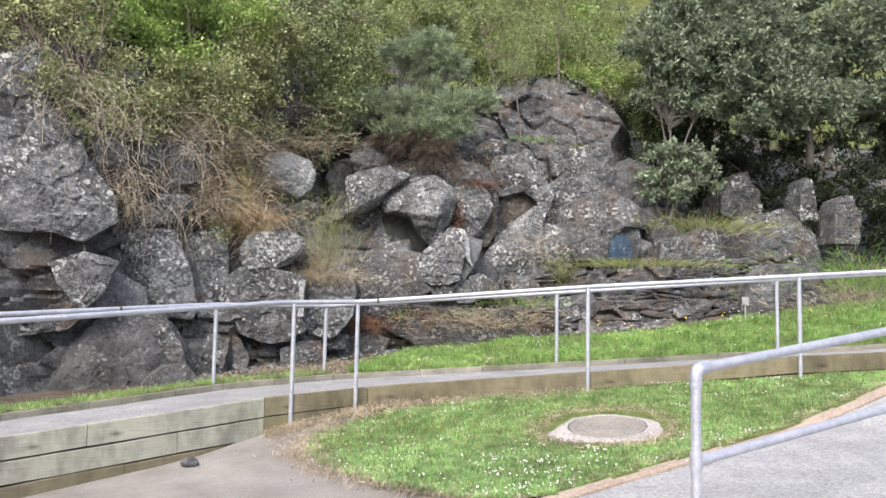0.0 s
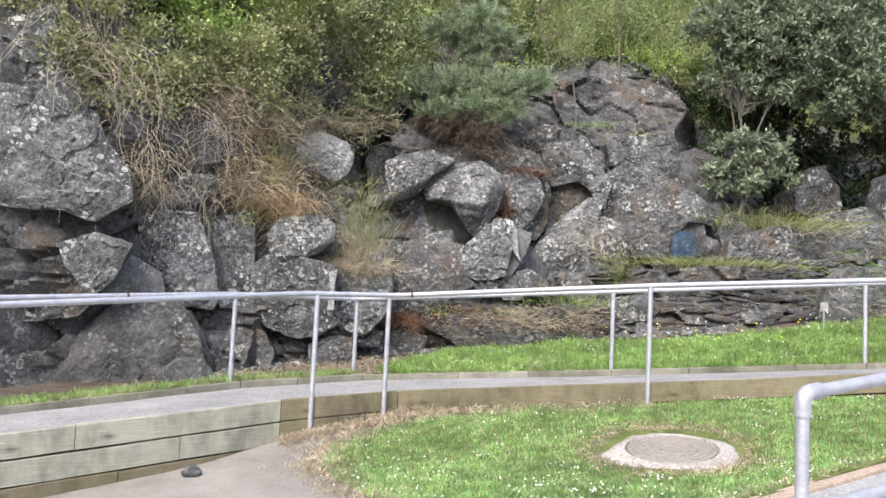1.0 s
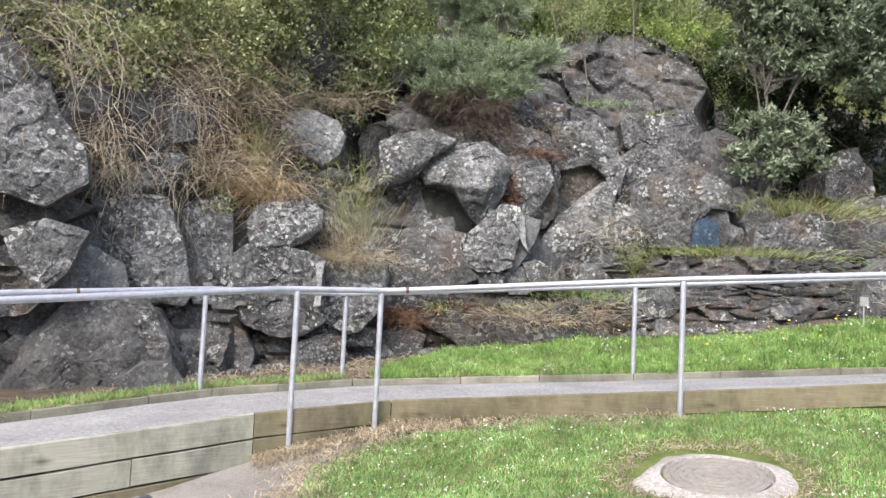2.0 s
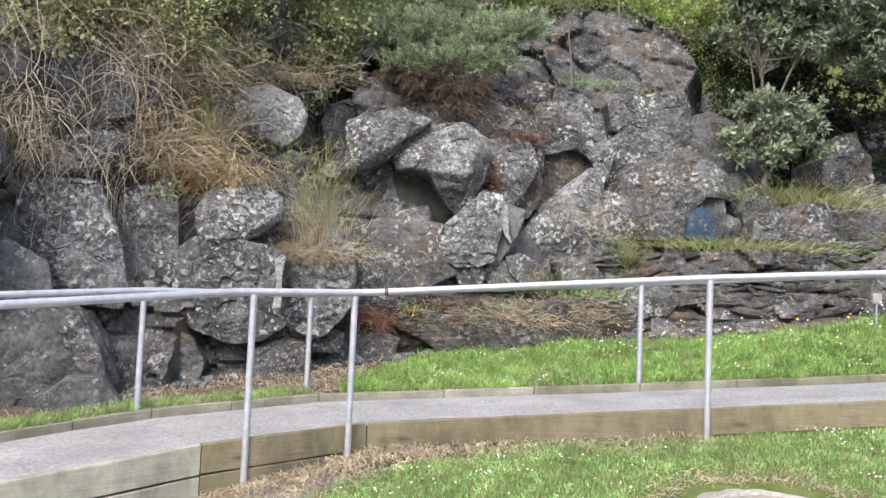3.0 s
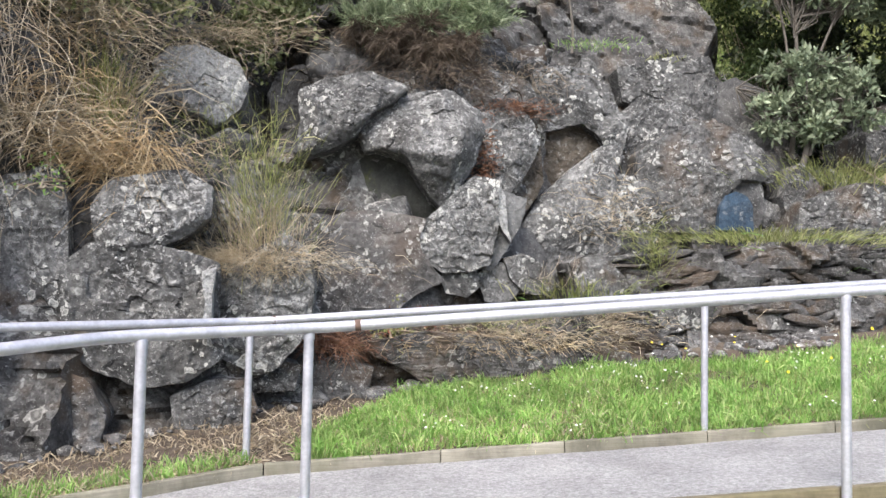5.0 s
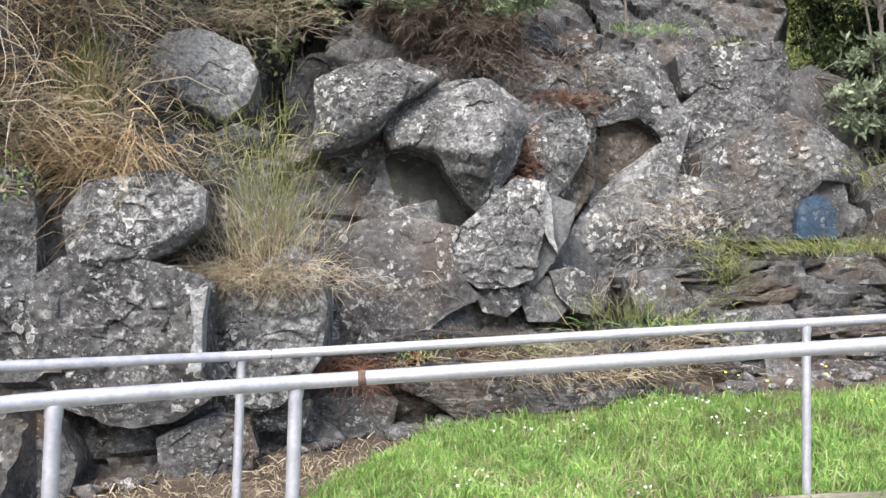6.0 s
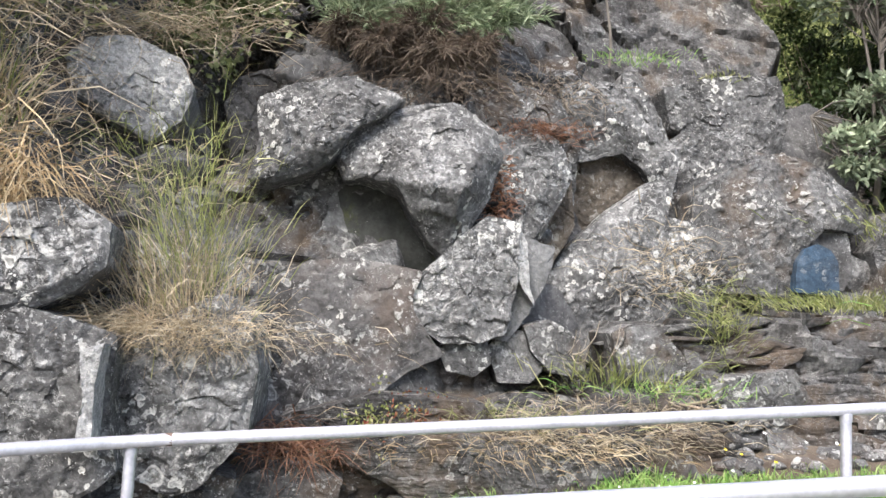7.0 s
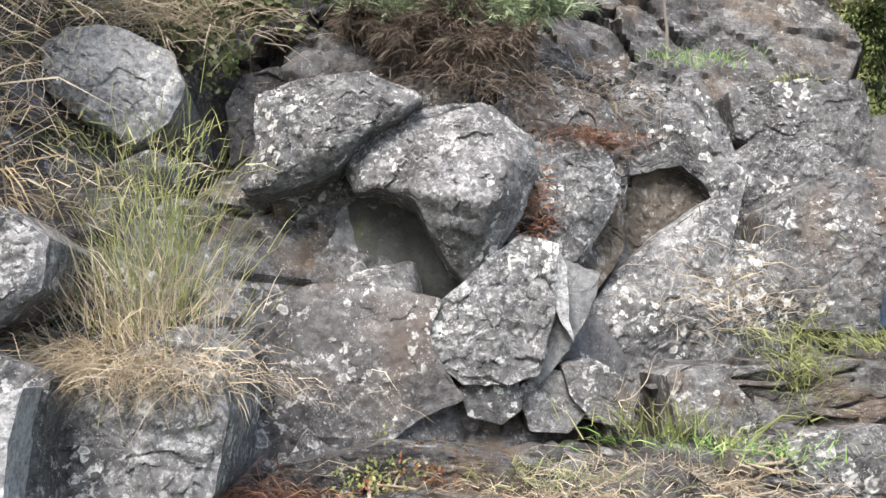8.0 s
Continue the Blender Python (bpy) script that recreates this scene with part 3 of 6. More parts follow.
handrail("galvanised tubular steel handrail on the ramp's outer edge",
         [(-1.41, 6.80, -0.30), (-0.83, 7.22, -0.12), (1.615, 7.478, 0.12), (3.87, 7.61, 0.42), (6.3, 7.78, 0.6), (-3.45, 4.33, -0.75)],
         [(-6.0, 1.21, 0.66), (-3.2, 4.65, 0.91), (-1.50, 6.74, 1.138), (-0.78, 7.25, 1.168), (1.615, 7.478, 1.376), (3.87, 7.61, 1.535), (9.0, 7.95, 1.90)],
         [((-0.62, 7.265, 1.183), (1, 0.1, 0.09))])
handrail("galvanised tubular steel handrail on the rock side of the ramp",
         [(-2.50, 7.62, 0.10), (-1.46, 8.60, 0.20), (1.385, 8.985, 0.36), (4.2, 9.36, 0.6), (7.0, 9.6, 0.8), (-4.35, 5.30, -0.2)],
         [(-6.9, 2.1, 0.68), (-3.9, 5.86, 0.965), (-2.50, 7.62, 1.118), (-1.46, 8.60, 1.140), (1.385, 8.985, 1.362), (4.2, 9.36, 1.59), (9.0, 9.8, 1.95)],
         [((-1.32, 8.62, 1.151), (1, 0.13, 0.08)), ((-3.2, 6.74, 1.042), (0.6, 0.78, 0.06))])

gate_at, gate_dir = Vector((1.775, 3.25, -0.25)), Vector((0.83, 0.557, 0.13))
barrier = thing("pipe_barrier", "grey galvanised two-rail pipe barrier with clamp fittings", "barrier", gate_at)
elbow = Vector((0, 0, 0.985))
tube("post", [(0, 0, 0), (0, 0, 0.5), (0, 0, 0.90)], 0.029, STEEL, barrier)
tube("elbow", bend([(0, 0, 0.885), elbow, elbow + gate_dir.normalized() * 0.11], 0.075, 8), 0.036, STEEL, barrier, "cast elbow fitting")
tube("top_rail", [elbow + gate_dir * 0.08, elbow + gate_dir * 3, elbow + gate_dir * 7], 0.029, STEEL, barrier)
mid = Vector((0, 0, 0.475))
tee = tube("tee", [mid + Vector((0, 0, -0.05)), mid + Vector((0, 0, 0.05))], 0.036, STEEL, barrier, "cast tee fitting")
tube("socket", [mid, mid + gate_dir * 0.085], 0.0355, STEEL, tee)
tube("lower_rail", [mid + gate_dir * 0.05, mid + gate_dir * 3, mid + gate_dir * 7], 0.029, STEEL, barrier)
for s in (2.6, 5.2):
    p = gate_dir * s
    tube("post", [(p.x, p.y, p.z - 0.25), (p.x, p.y, p.z + 0.6), (p.x, p.y, p.z + 0.975)], 0.029, STEEL, barrier)

# ---- inspection cover ----
cover_at = Vector((1.65, 6.14, ground_z(1.65, 6.14) + 0.03))
cover = thing("manhole", "round iron manhole cover in a rough concrete collar", "manhole", cover_at)
tilt = (0.075, 0.235)


def disc(rings, material, name, parent, wob=0.0, sides=64, label=""):
    verts, faces = [], []
    for r, z in rings:
        for k in range(sides):
            a = 2 * math.pi * k / sides
            ragged = noise.noise(Vector((math.cos(a) * 1.3, math.sin(a) * 1.3, 2))) + 0.35 * noise.noise(Vector((math.cos(a) * 6, math.sin(a) * 6, r * 9)))
            rr = r * (1 + wob * max(0.0, r - 0.36) * 6 * ragged)
            x, y = rr * math.cos(a), rr * math.sin(a)
            verts.append((x, y, z + tilt[0] * x + tilt[1] * y * 0.7))
    for i in range(len(rings) - 1):
        for k in range(sides):
            faces.append((i * sides + k, i * sides + (k + 1) % sides, (i + 1) * sides + (k + 1) % sides, (i + 1) * sides + k))
    faces.append(tuple(range(len(verts) - sides, len(verts))))
    return solid(name, verts, faces, material, parent, label, True, 35)


disc([(0.57, -0.08), (0.54, -0.02), (0.50, 0.0), (0.44, 0.022), (0.40, 0.036), (0.355, 0.045), (0.348, 0.005), (0.30, 0.005)], CONCRETE, "collar", cover, 0.2, label="rough pale concrete collar")
ribs = [(0.334, 0.02), (0.334, 0.038), (0.322, 0.042)]
for r in (0.30, 0.25, 0.20, 0.15, 0.10):
    ribs += [(r + 0.012, 0.042), (r + 0.009, 0.036), (r - 0.009, 0.036), (r - 0.012, 0.042)]
disc(ribs, IRON, "lid", cover, label="ribbed cast-iron lid")


# ---- boulders of the rock face ----
rock_count = 0
rock_spots = []


def upper_planes(points):
    """The planes of the convex cap over a set of points (x, y, height): slopes and level of each."""
    pts = np.array(points, float)
    tri = np.array(list(itertools.combinations(range(len(pts)), 3)))
    p, q, r = pts[tri[:, 0]], pts[tri[:, 1]], pts[tri[:, 2]]
    n = np.cross(q - p, r - p)
    n = n * np.where(n[:, 2:3] < 0, -1, 1)
    ok = n[:, 2] > 1e-5
    n, p = n[ok], p[ok]
    slope = -n[:, :2] / n[:, 2:3]
    level = p[:, 2] - (slope * p[:, :2]).sum(1)
    over = pts[None, :, 2] - (slope @ pts[:, :2].T + level[:, None])
    good = over.max(1) < 1e-4
    return np.unique(np.round(np.column_stack([slope, level])[good], 4), axis=0)


def rock(kind, at, turn, deep, outline, crest=(), bulge=0.12, lift=0.65, material=None, parent=None, fine=False):
    """A jointed block of rock: its outline on the face, the crests of its facets (x, up, height) and how deep it sits in the cliff."""
    global rock_count
    rock_count += 1
    rnd = random.Random(rock_count * 7 + 3)
    poly = [Vector(p) for p in outline]
    if sum(a.x * b.y - b.x * a.y for a, b in zip(poly, poly[1:] + poly[:1])) < 0:
        poly.reverse()
    span = max((p.length for p in poly))
    sides, rings = (44, 12) if fine else (144, 44) if span > 0.3 else (84, 26)
    wide = 1.09 if fine else 1.13
    lengths = [(b - a).length for a, b in zip(poly, poly[1:] + poly[:1])]
    total, rim = sum(lengths), []
    for k in range(sides):
        d = total * k / sides
        for i, length in enumerate(lengths):
            if d <= length or i == len(lengths) - 1:
                rim.append(poly[i].lerp(poly[(i + 1) % len(poly)], min(1, d / length)))
                break
            d -= length
    rim = [(rim[k - 1] + rim[k] * 3 + rim[(k + 1) % sides]) / 5 * wide for k in range(sides)]
    if not crest:
        count = rnd.randint(3, 5)
        first = rnd.uniform(0, 6.28)
        crest = []
        for k in range(count):
            p = rim[int((first + k * 6.283 / count + rnd.uniform(-0.4, 0.4)) / 6.283 * sides) % sides] * rnd.uniform(0.4, 0.85)
            crest.append((p.x, p.y, bulge * rnd.uniform(0.6, 1.25)))
    if lift > 0.4 and not fine:
        crest = [(x, y, h * 0.72) for x, y, h in crest]
    brow = lift * sum(c[2] for c in crest) / len(crest)
    cap = upper_planes([(p.x * wide, p.y * wide, brow) for p in poly] + list(crest))
    a = radians(turn)
    right, out, seat = Vector((math.cos(a), math.sin(a), 0)), Vector((math.sin(a), -math.cos(a), 0)), Vector(at)
    salt = Vector((rock_count * 3.1, rock_count * 1.7, 0))
    gain = min(1.0, span * 2.2)
    hard = 0.35 if kind in ("smooth", "smooth_dark", "bare") else 0.6 if kind == "stained" else 1.0
    worn = 0.005 if fine else 0.008

    def put(p, h, loose=1.0):
        spot = right * p.x + Vector((0, 0, p.y)) + out * h
        v = seat + spot + salt
        d = 0.012 * noise.fractal(v * 2.4, 1.0, 2.1, 3) + hard * 0.014 * (noise.ridged_multi_fractal(v * 5.0, 0.8, 2.2, 4, 1.0, 2.0) - 1.0)
        d += hard * 0.011 * noise.turbulence(v * 16, 3, True)
        if loose > 0.5:
            d -= hard * (chips(p.x + salt.x, p.y * 1.1 + salt.y, 4.0, 0.020) + chips(p.x * 1.1 + salt.y, p.y + salt.x, 11.0, 0.013))
        e = 0.018 * noise.noise(v * 3.3 + Vector((9, 2, 5))) + 0.012 * noise.noise(v * 13)
        g = 0.018 * noise.noise(v * 4.1 + Vector((1, 7, 2))) + 0.012 * noise.noise(v * 13 + Vector((4, 4, 4)))
        return spot + out * (d * loose * gain) + right * e * gain + Vector((0, 0, g * gain))

    verts = [put(p * 0.97, -deep, 0.3) for p in rim] + [put(p * 1.0, -0.05, 0.6) for p in rim]
    for j in range(rings + 1):
        s = 1 - (j / rings) ** 1.25
        ring = rim if j < rings else [Vector((0, 0))]
        q = np.array([(p.x * s, p.y * s) for p in ring])
        heights = q @ cap[:, :2].T + cap[:, 2]
        low = heights.min(1)
        h = low - worn * np.log(np.exp(-(heights - low[:, None]) / worn).sum(1))
        verts += [put(Vector(p), max(-0.03, float(k))) for p, k in zip(q, h)]
    faces = [tuple(range(sides))[::-1]]
    for j in range(rings + 1):
        for k in range(sides):
            faces.append((j * sides + k, j * sides + (k + 1) % sides, (j + 1) * sides + (k + 1) % sides, (j + 1) * sides + k))
    last = (rings + 1) * sides
    faces += [(last + k, last + (k + 1) % sides, last + sides) for k in range(sides)]
    ob = solid("boulder", verts, faces, material or ROCKS[kind], parent or cliff, "", True, 32)
    ob.location = seat
    if not fine:
        rock_spots.append((seat.x, seat.z, span))
    return ob


rock('bare', (-1.58, 11.36, 2.17), 8, 0.8, [(-0.28, 0.17), (-0.26, 0.48), (-0.12, 0.55), (0.3, 0.65), (0.35, 0.29), (0.55, -0.22), (0.23, -0.29), (0.03, -0.39), (-0.17, -0.53), (-0.3, -0.54), (-0.29, -0.11)], [(-0.11, 0.37, 0.06), (0.29, 0.46, 0.05), (0.41, -0.07, 0.08), (0.03, -0.22, 0.11)])
rock('lichen', (-0.61, 11.25, 2.73), 8, 1.0, [(-0.53, 0.1), (-0.45, 0.25), (-0.33, 0.32), (-0.06, 0.43), (0.24, 0.45), (0.49, 0.3), (0.54, 0.13), (0.45, -0.14), (0.31, -0.4), (0.18, -0.56), (0.07, -0.45), (-0.12, -0.15), (-0.3, -0.08), (-0.47, -0.08)], [(-0.43, -0.06, 0.17), (-0.27, -0.07, 0.24), (-0.02, -0.14, 0.35), (0.28, -0.17, 0.34), (0.41, 0.11, 0.2), (0.15, 0.33, 0.14), (-0.29, 0.21, 0.12)], lift=0.1)
rock('lichen', (-4.30, 7.35, 2.36), 25, 0.9, [(-0.73, 0.68), (-0.2, 0.67), (0.27, 0.33), (0.54, -0.0), (0.6, -0.28), (0.27, -0.51), (-0.01, -0.43), (-0.66, -0.43)], [(-0.4, 0.22, 0.07), (0.14, 0.08, 0.09), (0.48, -0.1, 0.08), (0.51, -0.29, 0.11), (0.19, -0.46, 0.13), (-0.55, -0.38, 0.13), (-0.07, -0.37, 0.14)], lift=0.7)
rock('dark', (-3.88, 8.03, 0.39), 25, 1.0, [(-0.9, -0.56), (-0.76, -0.29), (-0.55, -0.0), (-0.38, 0.23), (-0.15, 0.47), (0.14, 0.56), (0.44, 0.6), (0.65, 0.38), (0.81, 0.03), (0.94, -0.27), (0.31, -0.51), (-0.38, -0.62)], [(-0.39, 0.02, 0.22), (-0.11, 0.36, 0.2), (0.34, 0.53, 0.16), (0.34, 0.26, 0.3), (0.67, 0.04, 0.22), (0.26, -0.36, 0.3), (-0.52, -0.43, 0.2), (0.77, -0.26, 0.14)], lift=0.3)
rock('pale', (-1.91, 9.17, 1.24), 15, 0.3, [(-0.04, 0.19), (0.05, 0.22), (0.03, 0.03), (0.03, -0.21), (-0.04, -0.22), (-0.01, 0.0)], [(0.01, 0.15, 0.03), (-0.0, -0.17, 0.03)])
rock('lichen', (-1.34, 11.02, 2.93), 8, 0.9, [(-0.33, 0.2), (-0.16, 0.29), (0.24, 0.38), (0.56, 0.24), (0.46, 0.14), (0.26, 0.03), (0.11, -0.18), (-0.08, -0.28), (-0.32, -0.35), (-0.36, -0.33), (-0.31, -0.08)], [(-0.22, 0.08, 0.13), (-0.01, 0.2, 0.07), (0.26, 0.11, 0.13), (-0.16, -0.27, 0.12), (0.1, -0.12, 0.14)], lift=0.25)
rock('bare', (-1.58, 11.36, 2.23), 8, 0.8, [(-0.28, 0.11), (-0.26, 0.42), (-0.12, 0.49), (0.3, 0.59), (0.35, 0.23), (0.5, -0.17), (0.22, -0.21), (0.02, -0.31), (-0.18, -0.45), (-0.3, -0.49), (-0.29, -0.17)], [(-0.11, 0.31, 0.06), (0.29, 0.4, 0.05), (0.4, -0.06, 0.08), (0.03, -0.21, 0.11)])
rock('stained', (-1.10, 11.07, 1.53), 8, 1.0, [(-0.65, 0.05), (-0.61, 0.18), (-0.46, 0.32), (-0.17, 0.48), (0.09, 0.49), (0.51, 0.43), (0.44, 0.25), (0.52, 0.09), (0.66, -0.07), (0.45, -0.16), (0.28, -0.3), (0.09, -0.38), (-0.1, -0.44), (-0.45, -0.47), (-0.57, -0.34)], [(-0.4, 0.22, 0.08), (-0.16, 0.38, 0.08), (0.14, 0.35, 0.11), (0.37, 0.11, 0.13), (-0.43, -0.13, 0.1), (0.02, -0.23, 0.1), (0.34, -0.15, 0.08), (-0.16, 0.08, 0.14)], lift=0.5)
rock('speckled', (-0.25, 11.27, 1.91), 8, 0.8, [(-0.45, -0.11), (-0.24, 0.11), (-0.05, 0.33), (0.11, 0.46), (0.33, 0.44), (0.31, 0.05), (0.27, -0.27), (0.09, -0.33), (-0.13, -0.34), (-0.23, -0.27)], [(-0.25, -0.23, 0.1), (-0.0, -0.05, 0.16), (0.23, 0.34, 0.11), (0.22, -0.09, 0.08)], lift=0.85)
rock('bare', (0.18, 11.42, 2.01), 8, 0.7, [(-0.15, 0.37), (-0.0, 0.27), (0.2, 0.22), (0.18, 0.08), (0.06, -0.15), (-0.09, -0.39), (-0.21, -0.39)], [(-0.06, 0.16, 0.06), (0.1, 0.14, 0.04), (-0.13, -0.18, 0.06)])
rock('pale', (0.15, 11.30, 2.10), 8, 0.3, [(-0.09, 0.13), (-0.03, 0.25), (0.03, 0.14), (0.05, -0.13), (0.09, -0.26), (-0.02, -0.1)], [(-0.03, 0.1, 0.04)])
rock('brown', (0.44, 12.10, 2.53), 8, 0.7, [(-0.05, 0.2), (0.11, 0.37), (0.15, -0.03), (0.01, -0.28), (-0.23, -0.25)], [(0.02, 0.12, 0.03)])
rock('brown', (0.96, 12.70, 2.93), 8, 0.7, [(-0.33, -0.18), (-0.25, 0.22), (0.1, 0.38), (0.3, 0.26), (0.37, -0.0), (0.06, -0.27), (-0.25, -0.38)], [(-0.21, 0.12, 0.04), (0.2, 0.15, 0.05), (0.1, -0.12, 0.06), (-0.22, -0.27, 0.05)])
rock('lichen', (1.79, 12.92, 3.16), 8, 0.7, [(-0.4, 0.1), (-0.13, 0.3), (0.37, 0.34), (0.39, 0.03), (0.19, -0.08), (-0.12, -0.37), (-0.3, -0.34)], [(-0.2, 0.15, 0.05), (0.2, 0.14, 0.06), (-0.15, -0.2, 0.06)], lift=0.6)
rock('speckled', (-2.38, 9.40, 1.87), 15, 0.8, [(-0.38, 0.02), (-0.27, 0.2), (0.17, 0.29), (0.35, 0.18), (0.34, -0.02), (0.22, -0.13), (-0.07, -0.27), (-0.32, -0.28)], [(-0.3, 0.05, 0.15), (-0.07, 0.11, 0.16), (0.31, 0.12, 0.12), (0.29, -0.04, 0.15), (-0.27, -0.24, 0.17), (-0.02, -0.22, 0.17)], lift=0.55)
rock('lichen', (-2.39, 9.36, 1.20), 15, 0.9, [(-0.5, 0.27), (-0.36, 0.39), (-0.04, 0.4), (0.24, 0.35), (0.43, 0.28), (0.42, -0.03), (0.48, -0.3), (0.25, -0.47), (-0.04, -0.49), (-0.36, -0.35), (-0.5, -0.08)], [(-0.38, 0.26, 0.08), (-0.06, 0.3, 0.1), (0.39, 0.24, 0.08), (0.38, -0.05, 0.1), (0.42, -0.25, 0.09), (0.22, -0.38, 0.09), (-0.31, -0.29, 0.09)], lift=0.75)
rock('speckled', (-1.69, 9.82, 1.22), 8, 0.9, [(-0.37, 0.22), (-0.17, 0.33), (0.15, 0.48), (0.29, 0.38), (0.34, 0.13), (0.3, -0.18), (0.13, -0.4), (-0.02, -0.47), (-0.25, -0.36), (-0.34, -0.15)], [(-0.29, 0.17, 0.09), (0.15, 0.36, 0.09), (0.29, 0.1, 0.1), (0.23, -0.17, 0.12), (-0.02, -0.36, 0.1), (-0.24, -0.24, 0.1)], lift=0.65)
rock('smooth_dark', (-0.85, 11.46, 2.38), 8, 0.7, [(-0.52, 0.44), (-0.26, 0.46), (0.11, 0.38), (0.37, -0.04), (0.51, -0.18), (0.34, -0.37), (0.12, -0.37), (-0.24, -0.3), (-0.42, -0.03)], [(-0.28, 0.23, 0.05), (0.01, 0.18, 0.06), (0.21, -0.17, 0.05), (-0.21, -0.16, 0.04)])
rock('speckled', (0.20, 11.86, 2.81), 8, 0.9, [(-0.27, 0.2), (-0.25, 0.3), (0.07, 0.37), (0.22, 0.27), (0.31, 0.05), (0.22, -0.19), (0.0, -0.55), (-0.12, -0.39), (-0.2, 0.01)], [(-0.22, 0.21, 0.07), (0.18, 0.17, 0.1), (0.1, -0.06, 0.15), (-0.1, -0.24, 0.13)], lift=0.35)
rock('speckled', (1.02, 12.62, 3.47), 8, 0.9, [(-0.46, 0.29), (-0.26, 0.33), (0.0, 0.32), (0.03, 0.45), (0.12, 0.4), (0.29, 0.14), (0.49, -0.24), (0.41, -0.62), (0.18, -0.35), (0.0, -0.23), (-0.34, -0.32), (-0.45, -0.09)], [(-0.37, 0.09, 0.1), (-0.07, 0.1, 0.13), (0.16, -0.03, 0.11), (0.26, -0.32, 0.08), (-0.09, -0.17, 0.1)], lift=0.35)
rock('speckled', (0.96, 12.32, 2.06), 8, 1.0, [(0.44, 0.8), (0.25, 0.77), (-0.03, 0.56), (-0.31, 0.3), (-0.5, 0.03), (-0.72, -0.36), (-0.59, -0.59), (-0.27, -0.66), (0.04, -0.36), (0.37, -0.49), (0.59, -0.32), (0.48, 0.03), (0.34, 0.39)], [(0.19, 0.63, 0.06), (-0.03, 0.43, 0.15), (0.21, 0.01, 0.17), (-0.34, -0.03, 0.18), (-0.54, -0.39, 0.1), (-0.03, -0.32, 0.1), (0.41, -0.29, 0.08)], lift=0.35)
rock('lichen', (1.57, 12.45, 2.25), 8, 0.7, [(-0.27, 0.2), (-0.18, 0.35), (0.03, 0.33), (0.28, 0.12), (0.24, -0.29), (0.0, -0.51), (-0.13, -0.16)], [(-0.17, 0.2, 0.08), (0.11, 0.06, 0.1), (0.0, -0.31, 0.08)])
rock('rock', (0.40, 11.45, 1.52), 8, 0.6, [(-0.2, 0.14), (-0.04, 0.19), (0.22, 0.04), (0.2, -0.17), (-0.01, -0.15), (-0.15, -0.02)], [(-0.06, 0.11, 0.08), (0.12, -0.03, 0.08)])
rock('lichen', (-0.23, 11.32, 1.46), 8, 0.5, [(-0.17, 0.03), (-0.07, 0.14), (0.14, 0.11), (0.17, -0.05), (0.06, -0.14), (-0.12, -0.11)], [(-0.09, 0.06, 0.05), (0.09, 0.05, 0.08), (0.0, -0.08, 0.08)])
rock('speckled', (0.14, 11.48, 1.46), 8, 0.6, [(-0.2, 0.05), (-0.07, 0.18), (0.11, 0.15), (0.2, -0.03), (0.09, -0.17), (-0.12, -0.17)], [(-0.09, 0.09, 0.07), (0.06, 0.07, 0.08), (0.0, -0.1, 0.08)])
rock('rock', (1.07, 11.47, 1.49), 8, 0.6, [(-0.24, 0.15), (-0.12, 0.21), (0.07, 0.18), (0.26, -0.02), (0.2, -0.18), (0.03, -0.2), (-0.18, -0.12)], [(-0.17, 0.09, 0.1), (-0.01, 0.1, 0.12), (0.12, -0.07, 0.1), (-0.13, -0.09, 0.1)])
rock('rock', (1.83, 11.42, 1.23), 8, 0.6, [(-0.31, 0.07), (-0.18, 0.14), (0.22, 0.2), (0.36, 0.01), (0.23, -0.13), (-0.04, -0.17), (-0.24, -0.12)], [(-0.22, 0.07, 0.08), (0.1, 0.1, 0.1), (-0.08, -0.1, 0.08)])
rock('pale', (-2.60, 10.95, 3.21), 15, 0.9, [(-0.37, 0.12), (-0.26, 0.25), (-0.02, 0.29), (0.27, 0.19), (0.38, -0.0), (0.33, -0.2), (0.12, -0.35), (-0.09, -0.25), (-0.33, -0.1)], [(-0.29, 0.01, 0.14), (-0.22, 0.16, 0.1), (0.02, 0.14, 0.13), (0.2, -0.02, 0.15), (-0.08, -0.24, 0.17), (0.18, -0.26, 0.1)])
rock('rock', (2.36, 12.66, 2.65), 8, 1.1, [(-0.7, -0.18), (-0.65, 0.22), (-0.35, 0.42), (-0.01, 0.55), (0.33, 0.47), (0.57, 0.28), (0.73, 0.03), (0.67, -0.05), (0.3, -0.04), (0.19, -0.16), (0.14, -0.54), (-0.42, -0.55), (-0.69, -0.45)], [(-0.55, 0.13, 0.18), (-0.09, 0.36, 0.2), (0.25, 0.25, 0.26), (0.48, 0.0, 0.3), (0.11, -0.04, 0.34), (-0.05, -0.29, 0.26), (-0.49, -0.39, 0.2)])
rock('lichen', (1.87, 13.05, 3.22), 8, 0.5, [(-0.11, -0.03), (-0.06, 0.09), (0.09, 0.1), (0.11, -0.04), (0.0, -0.13)], [(-0.01, -0.0, 0.05)])
rock('lichen', (2.15, 13.15, 3.68), 8, 0.9, [(-0.59, 0.24), (-0.09, 0.36), (0.38, 0.41), (0.48, 0.06), (0.41, -0.29), (0.12, -0.51), (-0.2, -0.17), (-0.52, -0.11)], [(-0.41, 0.15, 0.1), (0.08, 0.23, 0.12), (0.29, -0.18, 0.12), (-0.2, -0.09, 0.1)])
